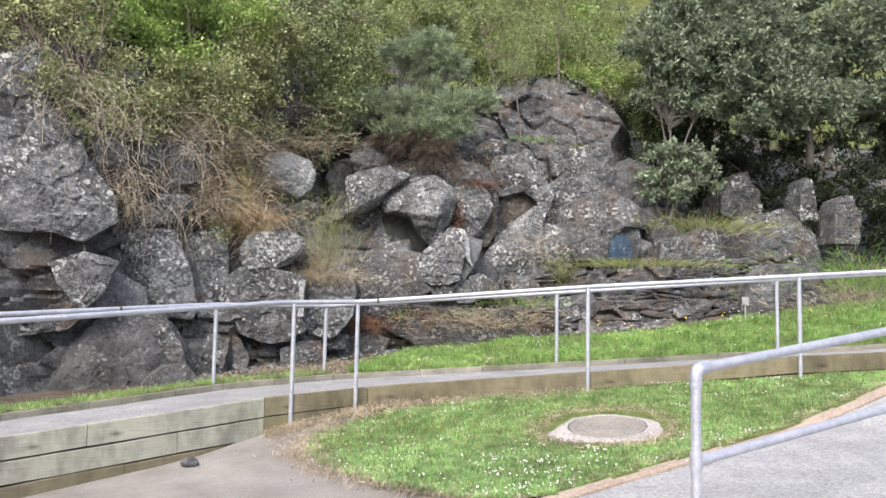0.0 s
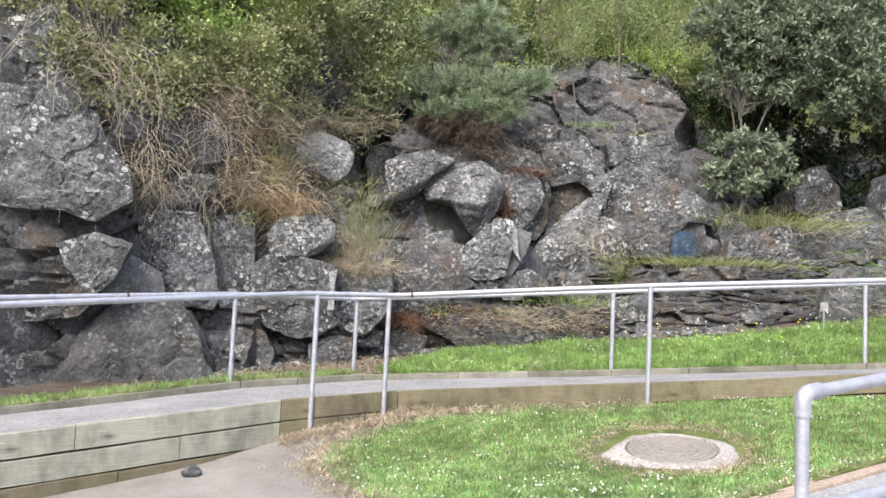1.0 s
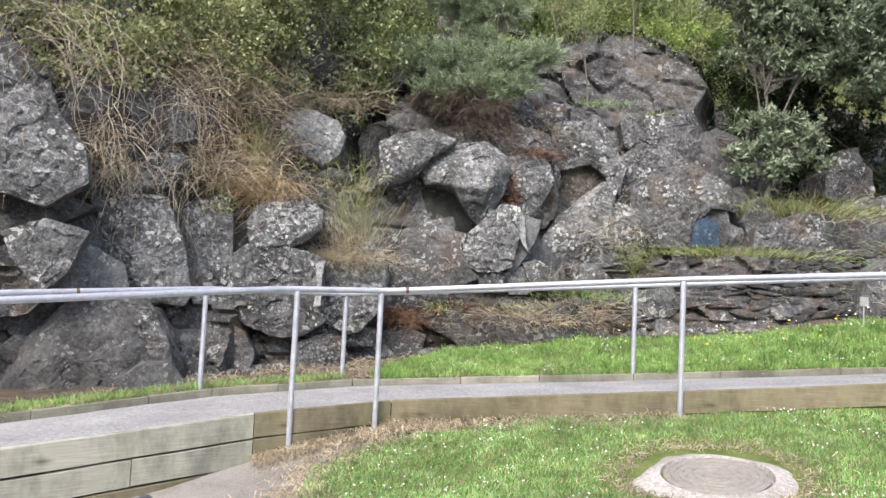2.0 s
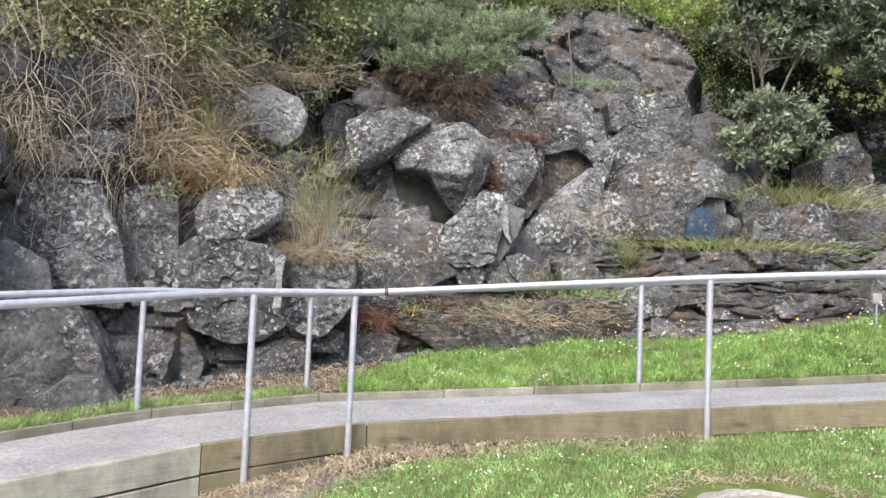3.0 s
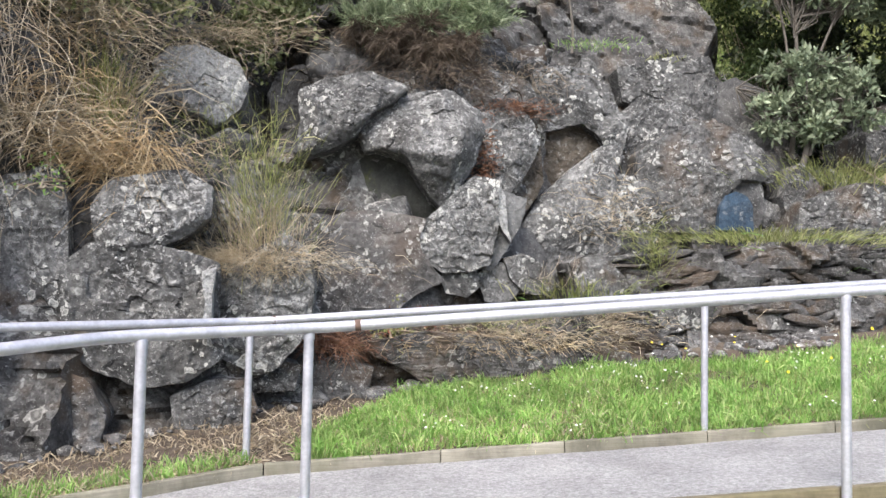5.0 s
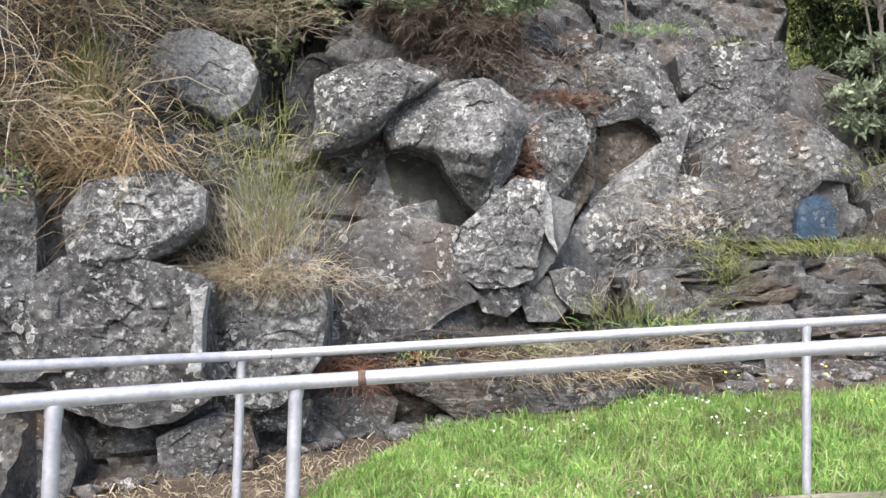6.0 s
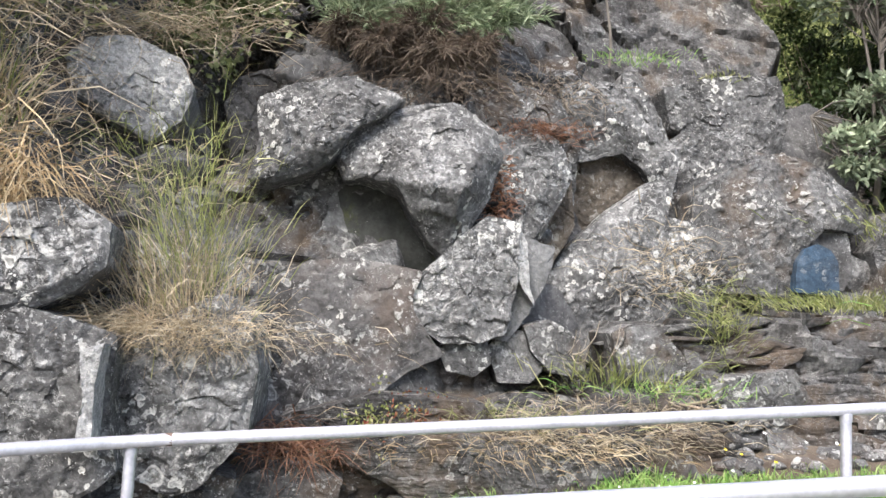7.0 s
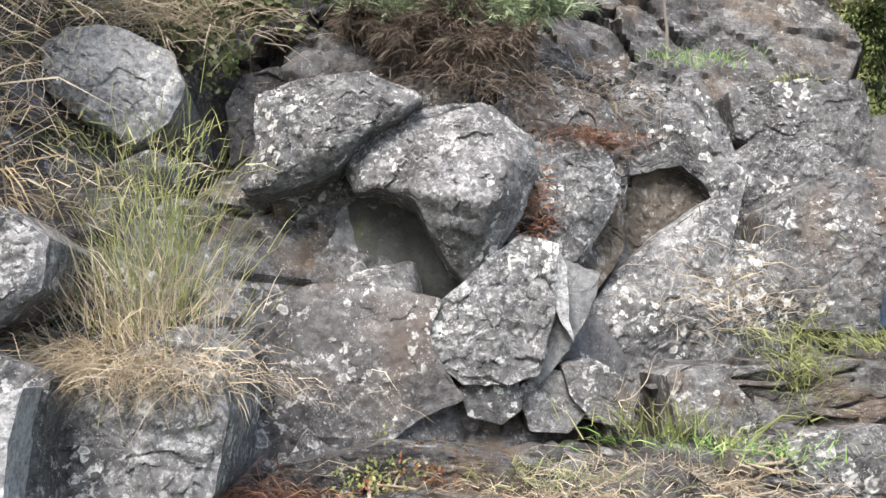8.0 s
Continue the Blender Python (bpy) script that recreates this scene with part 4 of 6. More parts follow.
rock('smooth', (3.09, 13.50, 3.44), 8, 0.9, [(-0.45, 0.35), (-0.11, 0.47), (0.22, 0.34), (0.33, -0.2), (0.25, -0.49), (0.04, -0.36), (-0.3, -0.11)], [(-0.34, 0.26, 0.1), (0.02, 0.23, 0.12), (0.13, -0.19, 0.1)])
rock('speckled', (-3.57, 8.50, 1.48), 25, 1.0, [(-0.45, 0.37), (-0.21, 0.51), (0.17, 0.51), (0.32, 0.15), (0.44, -0.34), (0.39, -0.47), (-0.07, -0.46), (-0.21, -0.31), (-0.33, -0.01)], [(-0.34, 0.31, 0.1), (-0.01, 0.45, 0.12), (0.2, 0.35, 0.12), (0.15, -0.3, 0.22), (0.33, -0.35, 0.1), (-0.13, -0.28, 0.15)])
rock('bare', (-3.88, 8.00, 1.17), 25, 0.7, [(-0.3, 0.25), (-0.1, 0.35), (0.31, 0.14), (0.36, -0.18), (0.27, -0.3), (-0.17, -0.2), (-0.34, -0.04)], [(-0.11, 0.26, 0.08), (0.22, 0.1, 0.1), (0.26, -0.13, 0.1), (-0.14, -0.09, 0.12)])
rock('smooth', (-2.99, 7.72, 0.24), 25, 0.5, [(-0.3, -0.01), (-0.11, 0.15), (0.12, 0.17), (0.26, -0.0), (0.26, -0.14), (-0.2, -0.16)], [(-0.11, 0.06, 0.1), (0.12, 0.09, 0.08), (0.08, -0.08, 0.1)])
# dark kind here puts the cleft's shade into the stone's colour
rock('dark', (-1.92, 11.75, 3.22), 15, 0.6, [(-0.24, 0.05), (-0.15, 0.27), (0.05, 0.34), (0.26, 0.32), (0.13, 0.09), (0.11, -0.26), (0.02, -0.44), (-0.15, -0.37)], bulge=0.11)
rock('rock', (0.55, 12.27, 3.01), 8, 0.6, [(-0.09, 0.27), (0.02, 0.47), (0.09, 0.14), (0.05, -0.38), (0.0, -0.48), (-0.06, -0.01)], bulge=0.055)
rock('smooth', (2.75, 12.62, 2.40), 8, 0.6, [(-0.3, 0.15), (-0.05, 0.22), (0.21, 0.25), (0.26, -0.06), (0.2, -0.26), (-0.3, -0.29)], bulge=0.044)
rock('rock', (-1.79, 11.03, 1.75), 8, 0.7, [(-0.13, 0.05), (0.03, 0.21), (0.13, 0.05), (0.06, -0.21), (-0.08, -0.1)], bulge=0.11)
rock('pale', (-1.53, 10.58, 1.19), 8, 0.5, [(-0.05, 0.15), (0.06, 0.01), (0.05, -0.08), (-0.06, -0.08)], bulge=0.055)
rock('rock', (1.02, 10.97, 0.82), 8, 0.6, [(-0.21, 0.07), (-0.03, 0.22), (0.17, 0.11), (0.28, -0.1), (0.02, -0.18), (-0.23, -0.11)], bulge=0.121)
rock('rock', (0.08, 11.95, 3.37), 8, 0.8, [(-0.24, 0.31), (0.04, 0.19), (0.32, 0.12), (0.42, -0.15), (0.1, -0.17), (-0.22, -0.24), (-0.41, -0.07)], bulge=0.165)
rock('dark', (-2.93, 9.45, 1.45), 15, 0.8, [(-0.2, 0.46), (0.11, 0.59), (0.17, 0.1), (0.05, -0.57), (-0.13, -0.58)], bulge=0.044)
rock('speckled', (-3.19, 9.22, 1.43), 15, 0.9, [(-0.23, 0.55), (0.15, 0.68), (0.23, 0.41), (0.24, -0.07), (0.23, -0.56), (-0.07, -0.68), (-0.22, -0.36), (-0.32, 0.06)], bulge=0.121)
rock('smooth_dark', (-3.55, 9.22, 2.03), 25, 0.6, [(-0.23, 0.15), (0.11, 0.27), (0.25, 0.03), (0.14, -0.17), (-0.06, -0.21), (-0.2, -0.06)], bulge=0.1)
rock('rock', (-3.88, 8.23, 1.17), 25, 0.7, [(-0.26, 0.23), (-0.06, 0.29), (0.08, 0.2), (0.22, 0.02), (0.22, -0.31), (-0.18, -0.42)], bulge=0.11)
rock('lichen', (-3.57, 8.87, 2.93), 25, 0.7, [(-0.34, 0.01), (-0.12, 0.25), (0.15, 0.21), (0.24, 0.01), (0.22, -0.21), (-0.14, -0.25)], bulge=0.121)
rock('lichen', (-3.86, 8.60, 2.22), 25, 0.9, [(-0.4, -0.06), (-0.15, 0.21), (0.16, 0.27), (0.49, 0.29), (0.57, 0.19), (0.37, -0.04), (-0.03, -0.2), (-0.38, -0.36), (-0.56, -0.27)], bulge=0.138)
rock('rock', (-3.19, 8.13, 0.54), 15, 0.6, [(-0.26, 0.37), (-0.07, 0.34), (0.1, 0.07), (0.21, -0.29), (0.16, -0.45), (0.01, -0.2), (-0.16, 0.16)], bulge=0.088)
rock('rock', (-3.06, 9.07, 0.49), 15, 0.8, [(-0.43, 0.32), (-0.14, 0.41), (0.32, 0.19), (0.45, -0.02), (0.38, -0.28), (0.11, -0.36), (-0.29, -0.32), (-0.37, 0.06)], bulge=0.138)
rock('smooth', (-2.70, 9.87, 0.51), 15, 0.8, [(-0.49, 0.38), (0.07, 0.28), (0.39, 0.07), (0.32, -0.2), (-0.0, -0.37), (-0.29, -0.16)], bulge=0.11)
rock('rock', (-1.95, 9.62, 0.45), 15, 0.7, [(-0.3, 0.1), (-0.01, 0.22), (0.19, 0.2), (0.25, 0.03), (0.13, -0.27), (-0.25, -0.28)], bulge=0.121)
rock('rock', (-1.60, 10.25, 0.42), 8, 0.6, [(-0.27, 0.1), (0.08, 0.23), (0.32, 0.04), (0.1, -0.21), (-0.23, -0.16)], bulge=0.11)
rock('rock', (-1.95, 9.90, 0.67), 15, 0.7, [(-0.42, 0.08), (0.02, 0.16), (0.48, 0.09), (0.43, -0.09), (-0.08, -0.13), (-0.41, -0.11)], bulge=0.11)
rock('rock', (-1.26, 10.41, 0.57), 8, 0.7, [(-0.29, 0.11), (0.01, 0.21), (0.31, 0.13), (0.26, -0.11), (-0.03, -0.21), (-0.25, -0.13)], bulge=0.11)
rock('dark', (-4.61, 7.44, 1.64), 25, 0.8, [(-0.73, 0.16), (-0.18, 0.23), (0.63, 0.25), (0.85, 0.17), (0.36, -0.15), (-0.15, -0.3), (-0.69, -0.36)], bulge=0.055)
rock('rock', (-4.66, 7.45, 1.08), 25, 0.8, [(-0.66, 0.18), (-0.28, 0.25), (0.23, 0.32), (0.53, 0.2), (0.6, -0.02), (0.44, -0.25), (-0.18, -0.33), (-0.62, -0.34)], bulge=0.11)
rock('lichen', (-3.99, 7.45, 1.39), 25, 0.6, [(-0.3, 0.12), (0.0, 0.26), (0.33, 0.18), (0.2, -0.17), (0.01, -0.33), (-0.23, -0.06)], bulge=0.083)
rock('lichen', (-4.81, 7.51, 3.24), 25, 0.9, [(-0.28, 0.57), (0.08, 0.79), (0.24, 0.11), (0.37, -0.74), (-0.21, -0.79), (-0.19, 0.06)], bulge=0.138)
rock('rock', (-4.30, 7.62, 2.69), 25, 0.9, [(-0.28, 0.63), (0.07, 0.41), (0.26, -0.17), (0.35, -0.65), (-0.12, -0.33), (-0.27, 0.11)], bulge=0.11)
rock('stained', (-5.35, 7.55, 2.90), 25, 0.8, [(-0.31, 0.46), (0.22, 0.49), (0.33, -0.4), (-0.23, -0.54)], bulge=0.055)
rock('rock', (-5.70, 7.97, 3.84), 25, 0.9, [(-0.32, 0.32), (0.1, 0.45), (0.28, 0.05), (0.22, -0.38), (-0.27, -0.44)], bulge=0.138)
rock('lichen', (-5.03, 7.90, 0.18), 25, 0.9, [(-0.58, 0.61), (0.24, 0.57), (0.47, 0.31), (0.3, -0.21), (0.08, -0.54), (-0.48, -0.72)], bulge=0.138)
rock('pale', (-4.13, 8.71, 2.71), 25, 0.6, [(-0.12, 0.11), (0.05, 0.16), (0.16, -0.01), (0.03, -0.16), (-0.12, -0.1)], bulge=0.11)
rock('lichen', (6.14, 13.60, 3.26), 8, 0.6, [(-0.14, -0.35), (-0.13, 0.08), (-0.04, 0.36), (0.07, 0.31), (0.1, 0.04), (0.16, -0.3)], bulge=0.06)
rock('rock', (6.69, 13.30, 2.9), 8, 0.6, [(-0.24, -0.4), (-0.2, 0.1), (-0.1, 0.34), (0.08, 0.36), (0.12, 0.2), (0.22, 0.12), (0.17, -0.4)], bulge=0.08)
rock('rock', (5.07, 14.00, 3.36), 8, 0.9, [(-0.36, -0.3), (-0.34, 0.05), (-0.2, 0.12), (-0.12, 0.38), (0.1, 0.42), (0.16, 0.2), (0.3, 0.12), (0.33, -0.3), (0, -0.4)], bulge=0.14)
rock('rock', (5.25, 13.57, 2.44), 8, 1.2, [(-0.83, 0.22), (-0.14, 0.46), (0.41, 0.58), (0.85, 0.18), (1.03, -0.4), (0.25, -0.47), (-0.64, -0.4), (-0.93, -0.17)], bulge=0.248)
rock('rock', (5.13, 11.88, 1.44), 8, 1.0, [(-0.64, -0.37), (-0.55, 0.27), (-0.2, 0.47), (0.45, 0.49), (0.61, 0.05), (0.47, -0.42), (-0.13, -0.49)], bulge=0.193)
rock('rock', (3.47, 12.77, 2.50), 8, 0.6, [(-0.21, -0.03), (-0.02, 0.3), (0.21, 0.08), (0.18, -0.16), (-0.16, -0.2)], bulge=0.11)
rock('rock', (3.86, 12.59, 2.23), 8, 1.0, [(-0.47, 0.13), (0.09, 0.33), (0.46, 0.3), (0.55, -0.2), (-0.1, -0.32), (-0.52, -0.24)], bulge=0.193)
rock('strata', (-0.50, 10.72, 0.93), 8, 0.8, [(-0.7, 0.11), (-0.21, 0.24), (0.36, 0.22), (0.61, -0.05), (0.29, -0.27), (-0.36, -0.25)], bulge=0.06)
rock('strata', (-0.09, 10.58, 0.81), 8, 0.7, [(-0.88, 0.09), (-0.33, 0.19), (0.32, 0.13), (0.72, 0.02), (0.49, -0.22), (-0.31, -0.21)], bulge=0.11)
rock('strata', (0.83, 10.91, 0.87), 8, 0.7, [(-0.46, 0.11), (-0.05, 0.29), (0.36, 0.06), (0.36, -0.18), (-0.21, -0.28)], bulge=0.11)
rock('strata', (1.76, 11.62, 1.02), 8, 0.7, [(-0.38, 0.17), (-0.04, 0.3), (0.39, 0.19), (0.48, -0.15), (-0.03, -0.29), (-0.42, -0.22)], bulge=0.11)


# ---- layered strata low in the face ----
strata = random.Random(11)
for k in range(200):
    x = strata.uniform(0.9, 5.0)
    level = strata.uniform(0.0, 1.0)
    low, high = 0.72 + 0.10 * (x - 1), 1.68 + 0.10 * (x - 1)
    z = low + (high - low) * level
    y = cliff_y(x, z) + strata.uniform(-0.04, 0.1)
    w, h = strata.uniform(0.10, 0.40), strata.uniform(0.02, 0.065)
    rise = strata.uniform(-0.07, 0.10)
    rock(strata.choice(["strata", "strata", "strata", "dark"]), (x, y, z), strata.uniform(-8, 16), 0.55,
         [(-w, -h * 0.2 - rise), (-w * 0.6, h - rise * 0.6), (w * 0.3, h * 1.1 + rise * 0.3), (w, h * 0.3 + rise), (w * 0.8, -h * 0.7 + rise * 0.8), (-w * 0.4, -h - rise * 0.4)], bulge=0.06, fine=True)
for k in range(95):
    x = strata.uniform(-1.3, 1.4)
    level = strata.uniform(0, 1)
    z = 0.55 + 0.11 * (x + 1) + 0.42 * level
    y = cliff_y(x, z) + strata.uniform(-0.05, 0.08)
    w, h = strata.uniform(0.12, 0.36), strata.uniform(0.035, 0.10)
    rise = strata.uniform(-0.04, 0.03)
    rock(strata.choice(["strata", "strata", "stained"]), (x, y, z), strata.uniform(-10, 20), 0.5,
         [(-w, -h * 0.3 - rise), (-w * 0.7, h - rise), (w * 0.4, h * 1.2 + rise), (w, h * 0.2 + rise), (w * 0.6, -h + rise), (-w * 0.5, -h - rise)], bulge=0.13, fine=True)
# blocks that fill the face between the larger boulders
for k in range(420):
    x = strata.uniform(-5.3, 3.4)
    z = strata.uniform(0.5, min(4.6, along(TOP, x) - 0.1))
    if -2.4 < x < -1.75 and 2.65 < z < 3.9 or x > 0.6 and (z < 2.0 or z > 3.6) or -2.9 < x < -1.8 and z < 1.0:
        continue
    if any(abs(x - a) < b * 0.66 and abs(z - c) < b * 0.62 for a, c, b in rock_spots):
        continue
    y = cliff_y(x, z) + strata.uniform(0.0, 0.28)
    r = strata.uniform(0.16, 0.42)
    n, a0 = strata.randint(4, 6), strata.uniform(0, 6.28)
    pts = [(round(r * strata.uniform(0.7, 1.25) * math.cos(a0 + 6.283 * i / n), 3), round(r * strata.uniform(0.6, 1.1) * math.sin(a0 + 6.283 * i / n), 3)) for i in range(n)]
    rock(strata.choice(["rock", "dark", "rock", "smooth", "lichen", "stained"]), (x, y, z), strata.uniform(0, 28), 0.5, pts, bulge=strata.uniform(0.1, 0.3), fine=True)

blue = rock("smooth", (2.68, 12.47, 2.29), 8, 0.4, [(-0.17, -0.2), (-0.16, 0.02), (-0.10, 0.13), (0.0, 0.17), (0.1, 0.13), (0.16, 0.04), (0.17, -0.2)], bulge=0.03, material=BLUE)
tagged(blue, "rock face sprayed with faded blue paint")


# ---- plants: numpy builders ----
rng = np.random.default_rng(5)


def unit(v):
    return v / np.maximum(1e-6, np.linalg.norm(v, axis=-1, keepdims=True))


def leaf_mesh(points, ways, length, width, fold=0.25):
    """Pointed leaves: base, two sides, tip, bent along the middle."""
    n = len(points)
    ways = unit(ways)
    flat = unit(np.cross(ways, unit(rng.normal(size=(n, 3)) + np.array([0, 0, 0.6]))))
    up = np.cross(flat, ways)
    length, width = np.asarray(length).reshape(-1, 1), np.asarray(width).reshape(-1, 1)
    mid = points + ways * length * 0.5
    v = np.stack([points, mid + flat * width * 0.5 + up * width * fold, points + ways * length, mid - flat * width * 0.5 + up * width * fold], 1)
    q = np.arange(n * 4).reshape(n, 4)
    return v.reshape(-1, 3), q


def blade_mesh(points, ways, height, width, droop):
    """Grass blades in two steps, bending over under their weight."""
    n = len(points)
    ways = unit(ways)
    side = unit(np.cross(ways, rng.normal(size=(n, 3))))
    height, width, droop = (np.broadcast_to(np.asarray(a, float).reshape(-1, 1), (n, 1)) for a in (height, width, droop))
    out = ways * np.array([1, 1, 0]) + 1e-4
    mid = points + ways * height * 0.55 + out * height * droop * 0.15
    tip = points + ways * height * 0.95 + out * height * droop * 0.6 - np.array([0, 0, 1]) * height * droop * 0.55
    v = np.stack([points - side * width / 2, points + side * width / 2, mid - side * width * 0.4, mid + side * width * 0.4, tip - side * width * 0.08, tip + side * width * 0.08], 1)
    base = np.arange(n)[:, None] * 6
    q = np.concatenate([base + [0, 1, 3, 2], base + [2, 3, 5, 4]], 0)
    return v.reshape(-1, 3), q


def stem_mesh(paths, radius):
    """Thin four-sided stems along many lines."""
    verts, quads, shift = [], [], 0
    for pts, r in zip(paths, radius):
        pts = np.asarray(pts, float)
        ahead = np.gradient(pts, axis=0)
        ahead = unit(ahead)
        side = unit(np.cross(ahead, np.array([0.31, 0.22, 0.93])))
        other = np.cross(ahead, side)
        k = len(pts)
        rr = (r * np.linspace(1, 0.45, k))[:, None]
        ring = np.stack([pts + side * rr, pts + other * rr, pts - side * rr, pts - other * rr], 1)
        verts.append(ring.reshape(-1, 3))
        i = np.arange(k - 1)[:, None] * 4
        quads.append(np.concatenate([i + [s, (s + 1) % 4, (s + 1) % 4 + 4, s + 4] for s in range(4)]) + shift)
        shift += 4 * k
    return np.concatenate(verts), np.concatenate(quads)


def wander(start, way, length, steps, wild, fall):
    """A wandering line: a stem that starts one way and bends."""
    p, d = np.array(start, float), unit(np.array(way, float))
    out = [p.copy()]
    for _ in range(steps):
        d = unit(d + rng.normal(size=3) * wild + np.array([0, 0, -fall]))
        p = p + d * length / steps
        out.append(p.copy())
    return out


def tuft(name, label, at, count, height, spread, droop, material, lean=(0, -0.3, 1.0), width=0.006, open_out=0.5, category="grass"):
    at = np.array(at, float)
    n = count
    foot = rng.normal(size=(n, 3)) * np.array(spread) * 0.5
    way = np.array(lean) + rng.normal(size=(n, 3)) * open_out * np.array([1, 0.8, 0.5]) + foot * np.array([1.2, 0.6, 0])
    v, q = blade_mesh(foot, way, height * rng.uniform(0.45, 1.1, n), 1.35 * width * rng.uniform(0.6, 1.3, n), rng.uniform(0.3, 1.0, n) * droop)
    ob = bulk(name, v, q, material)
    ob.location = at
    return tagged(ob, label, category, kind="stuff")


def shell(lobes, count, fill=0.45, lump=0.0):
    """Points in the outer parts of several rounded lobes, thicker at the outside, and their outward ways; lump: gathered into sprays of that size."""
    vol = np.array([r[0] * r[1] * r[2] for _, r in lobes]) ** 0.7
    which = rng.choice(len(lobes), count, p=vol / vol.sum())
    c, r = np.array([l[0] for l in lobes])[which], np.array([l[1] for l in lobes])[which]
    d = unit(rng.normal(size=(count, 3)))
    s = 1.08 - (fill + 0.08) * rng.random((count, 1)) ** 1.4
    p = c + d * r * s
    if lump:
        node = rng.integers(max(1, count // 11), size=count)
        off = rng.normal(size=(count, 3)) * lump * rng.uniform(0.5, 1.3, (count, 1)) * np.array([1, 1, 0.65])
        d = unit(d[node] + off / lump * 0.5)
        p = p[node] + off
    return p, d


def shrub(name, label, at, lobes, clumps, per, spread, leaf, material, stems=0, stem_material=None, category="shrub", lift=0.3, droop=0.0):
    """A bush: clumps of leaves on the outside of its lobes, on bent stems from its base."""
    ob = thing(name, label, category, at)
    centre, way = shell(lobes, clumps, lump=0.11)
    keep = np.repeat(np.arange(clumps), per)
    pts = centre[keep] + rng.normal(size=(len(keep), 3)) * spread
    ways = way[keep] * 0.6 + rng.normal(size=(len(keep), 3)) * 0.8 + np.array([0, -0.15, lift])
    v, q = leaf_mesh(pts, ways, leaf[0] * rng.uniform(0.6, 1.3, len(pts)), leaf[1] * rng.uniform(0.7, 1.2, len(pts)))
    bulk("foliage", v, q, material, ob)
    if stems:
        paths = []
        for i in range(stems):
            goal = centre[rng.integers(clumps)]
            start = rng.normal(size=3) * np.array([0.15, 0.1, 0.02])
            bow = (start + goal) / 2 + rng.normal(size=3) * 0.12
            ts = np.linspace(0, 1, 7)[:, None]
            paths.append((1 - ts) ** 2 * start + 2 * ts * (1 - ts) * bow + ts ** 2 * goal)
        v, q = stem_mesh(paths, rng.uniform(0.004, 0.014, stems))
        tagged(bulk("stemwork", v, q, stem_material or BARK, ob), kind="stuff")
    return ob


# ---- creepers and shrubs over the rocks ----
def creeper(label, lobes, clumps, material, leaf=(0.055, 0.034), name="creeper", stems=40, per=22, spread=0.075):
    at = Vector(lobes[0][0]) + Vector((0, 0.2, -lobes[0][1][2]))
    return shrub(name, label, at, [(tuple(Vector(c) - at), r) for c, r in lobes], clumps, per, spread, leaf, material, stems, DARKVINE, name)


creeper("bright green leafy creeper spilling over the rock top", [((-3.85, 9.85, 5.0), (0.6, 0.45, 0.55)), ((-4.4, 9.0, 5.0), (0.5, 0.45, 0.5)), ((-3.35, 10.7, 5.4), (0.6, 0.5, 0.6)), ((-3.9, 9.35, 4.5), (0.5, 0.35, 0.4)), ((-4.2, 9.5, 5.7), (0.7, 0.5, 0.5))], 800, BRIGHT, (0.062, 0.04))
creeper("olive tangled creeper hanging over weathered rock", [((-4.45, 8.0, 3.95), (0.38, 0.3, 0.5)), ((-5.1, 7.85, 4.5), (0.5, 0.35, 0.4)), ((-4.2, 8.5, 3.95), (0.42, 0.3, 0.35)), ((-4.7, 8.2, 4.7), (0.5, 0.4, 0.4)), ((-5.6, 7.5, 4.4), (0.5, 0.4, 0.5))], 480, TANGLE, stems=70)
creeper("olive tangled creeper hanging over weathered rock", [((-3.6, 9.15, 3.9), (0.45, 0.35, 0.45)), ((-3.3, 9.7, 4.2), (0.45, 0.35, 0.55)), ((-3.2, 9.7, 3.7), (0.36, 0.3, 0.4))], 480, TANGLE, stems=70)
creeper("olive creeper trailing down the weathered rock", [((-4.25, 7.95, 3.35), (0.3, 0.2, 0.35)), ((-3.95, 8.4, 3.45), (0.35, 0.22, 0.3)), ((-3.55, 8.85, 3.4), (0.3, 0.2, 0.25)), ((-4.6, 7.6, 3.75), (0.25, 0.18, 0.4))], 240, TANGLE, stems=60)
creeper("olive and green creeper in a rock cleft", [((-3.15, 10.5, 4.6), (0.5, 0.4, 0.6)), ((-2.85, 10.7, 4.3), (0.36, 0.3, 0.4)), ((-2.9, 10.8, 5.2), (0.5, 0.4, 0.5))], 420, TANGLE, (0.06, 0.04), stems=50)
creeper("dark green ivy climbing the shaded rock", [((-2.45, 11.6, 5.0), (0.5, 0.3, 0.7)), ((-1.95, 11.5, 4.3), (0.36, 0.22, 0.6)), ((-2.9, 11.9, 5.8), (0.6, 0.4, 0.6)), ((-1.85, 12.5, 5.9), (0.6, 0.35, 0.6)), ((-2.05, 11.5, 3.75), (0.2, 0.15, 0.4)), ((-2.35, 11.5, 4.0), (0.3, 0.2, 0.35)), ((-1.5, 12.0, 5.0), (0.3, 0.2, 0.5))], 640, IVY, (0.06, 0.05), "ivy", 30, 18)
creeper("yellow-green creeper along the hill's edge", [((-2.3, 14.3, 7.4), (1.0, 0.5, 0.4)), ((-1.1, 13.8, 6.7), (0.9, 0.5, 0.5)), ((-3.6, 12.2, 6.4), (0.8, 0.5, 0.6)), ((-0.2, 14.0, 6.8), (0.8, 0.5, 0.6)), ((-4.6, 10.8, 6.3), (0.9, 0.5, 0.6))], 620, FEATHERY, (0.06, 0.04))
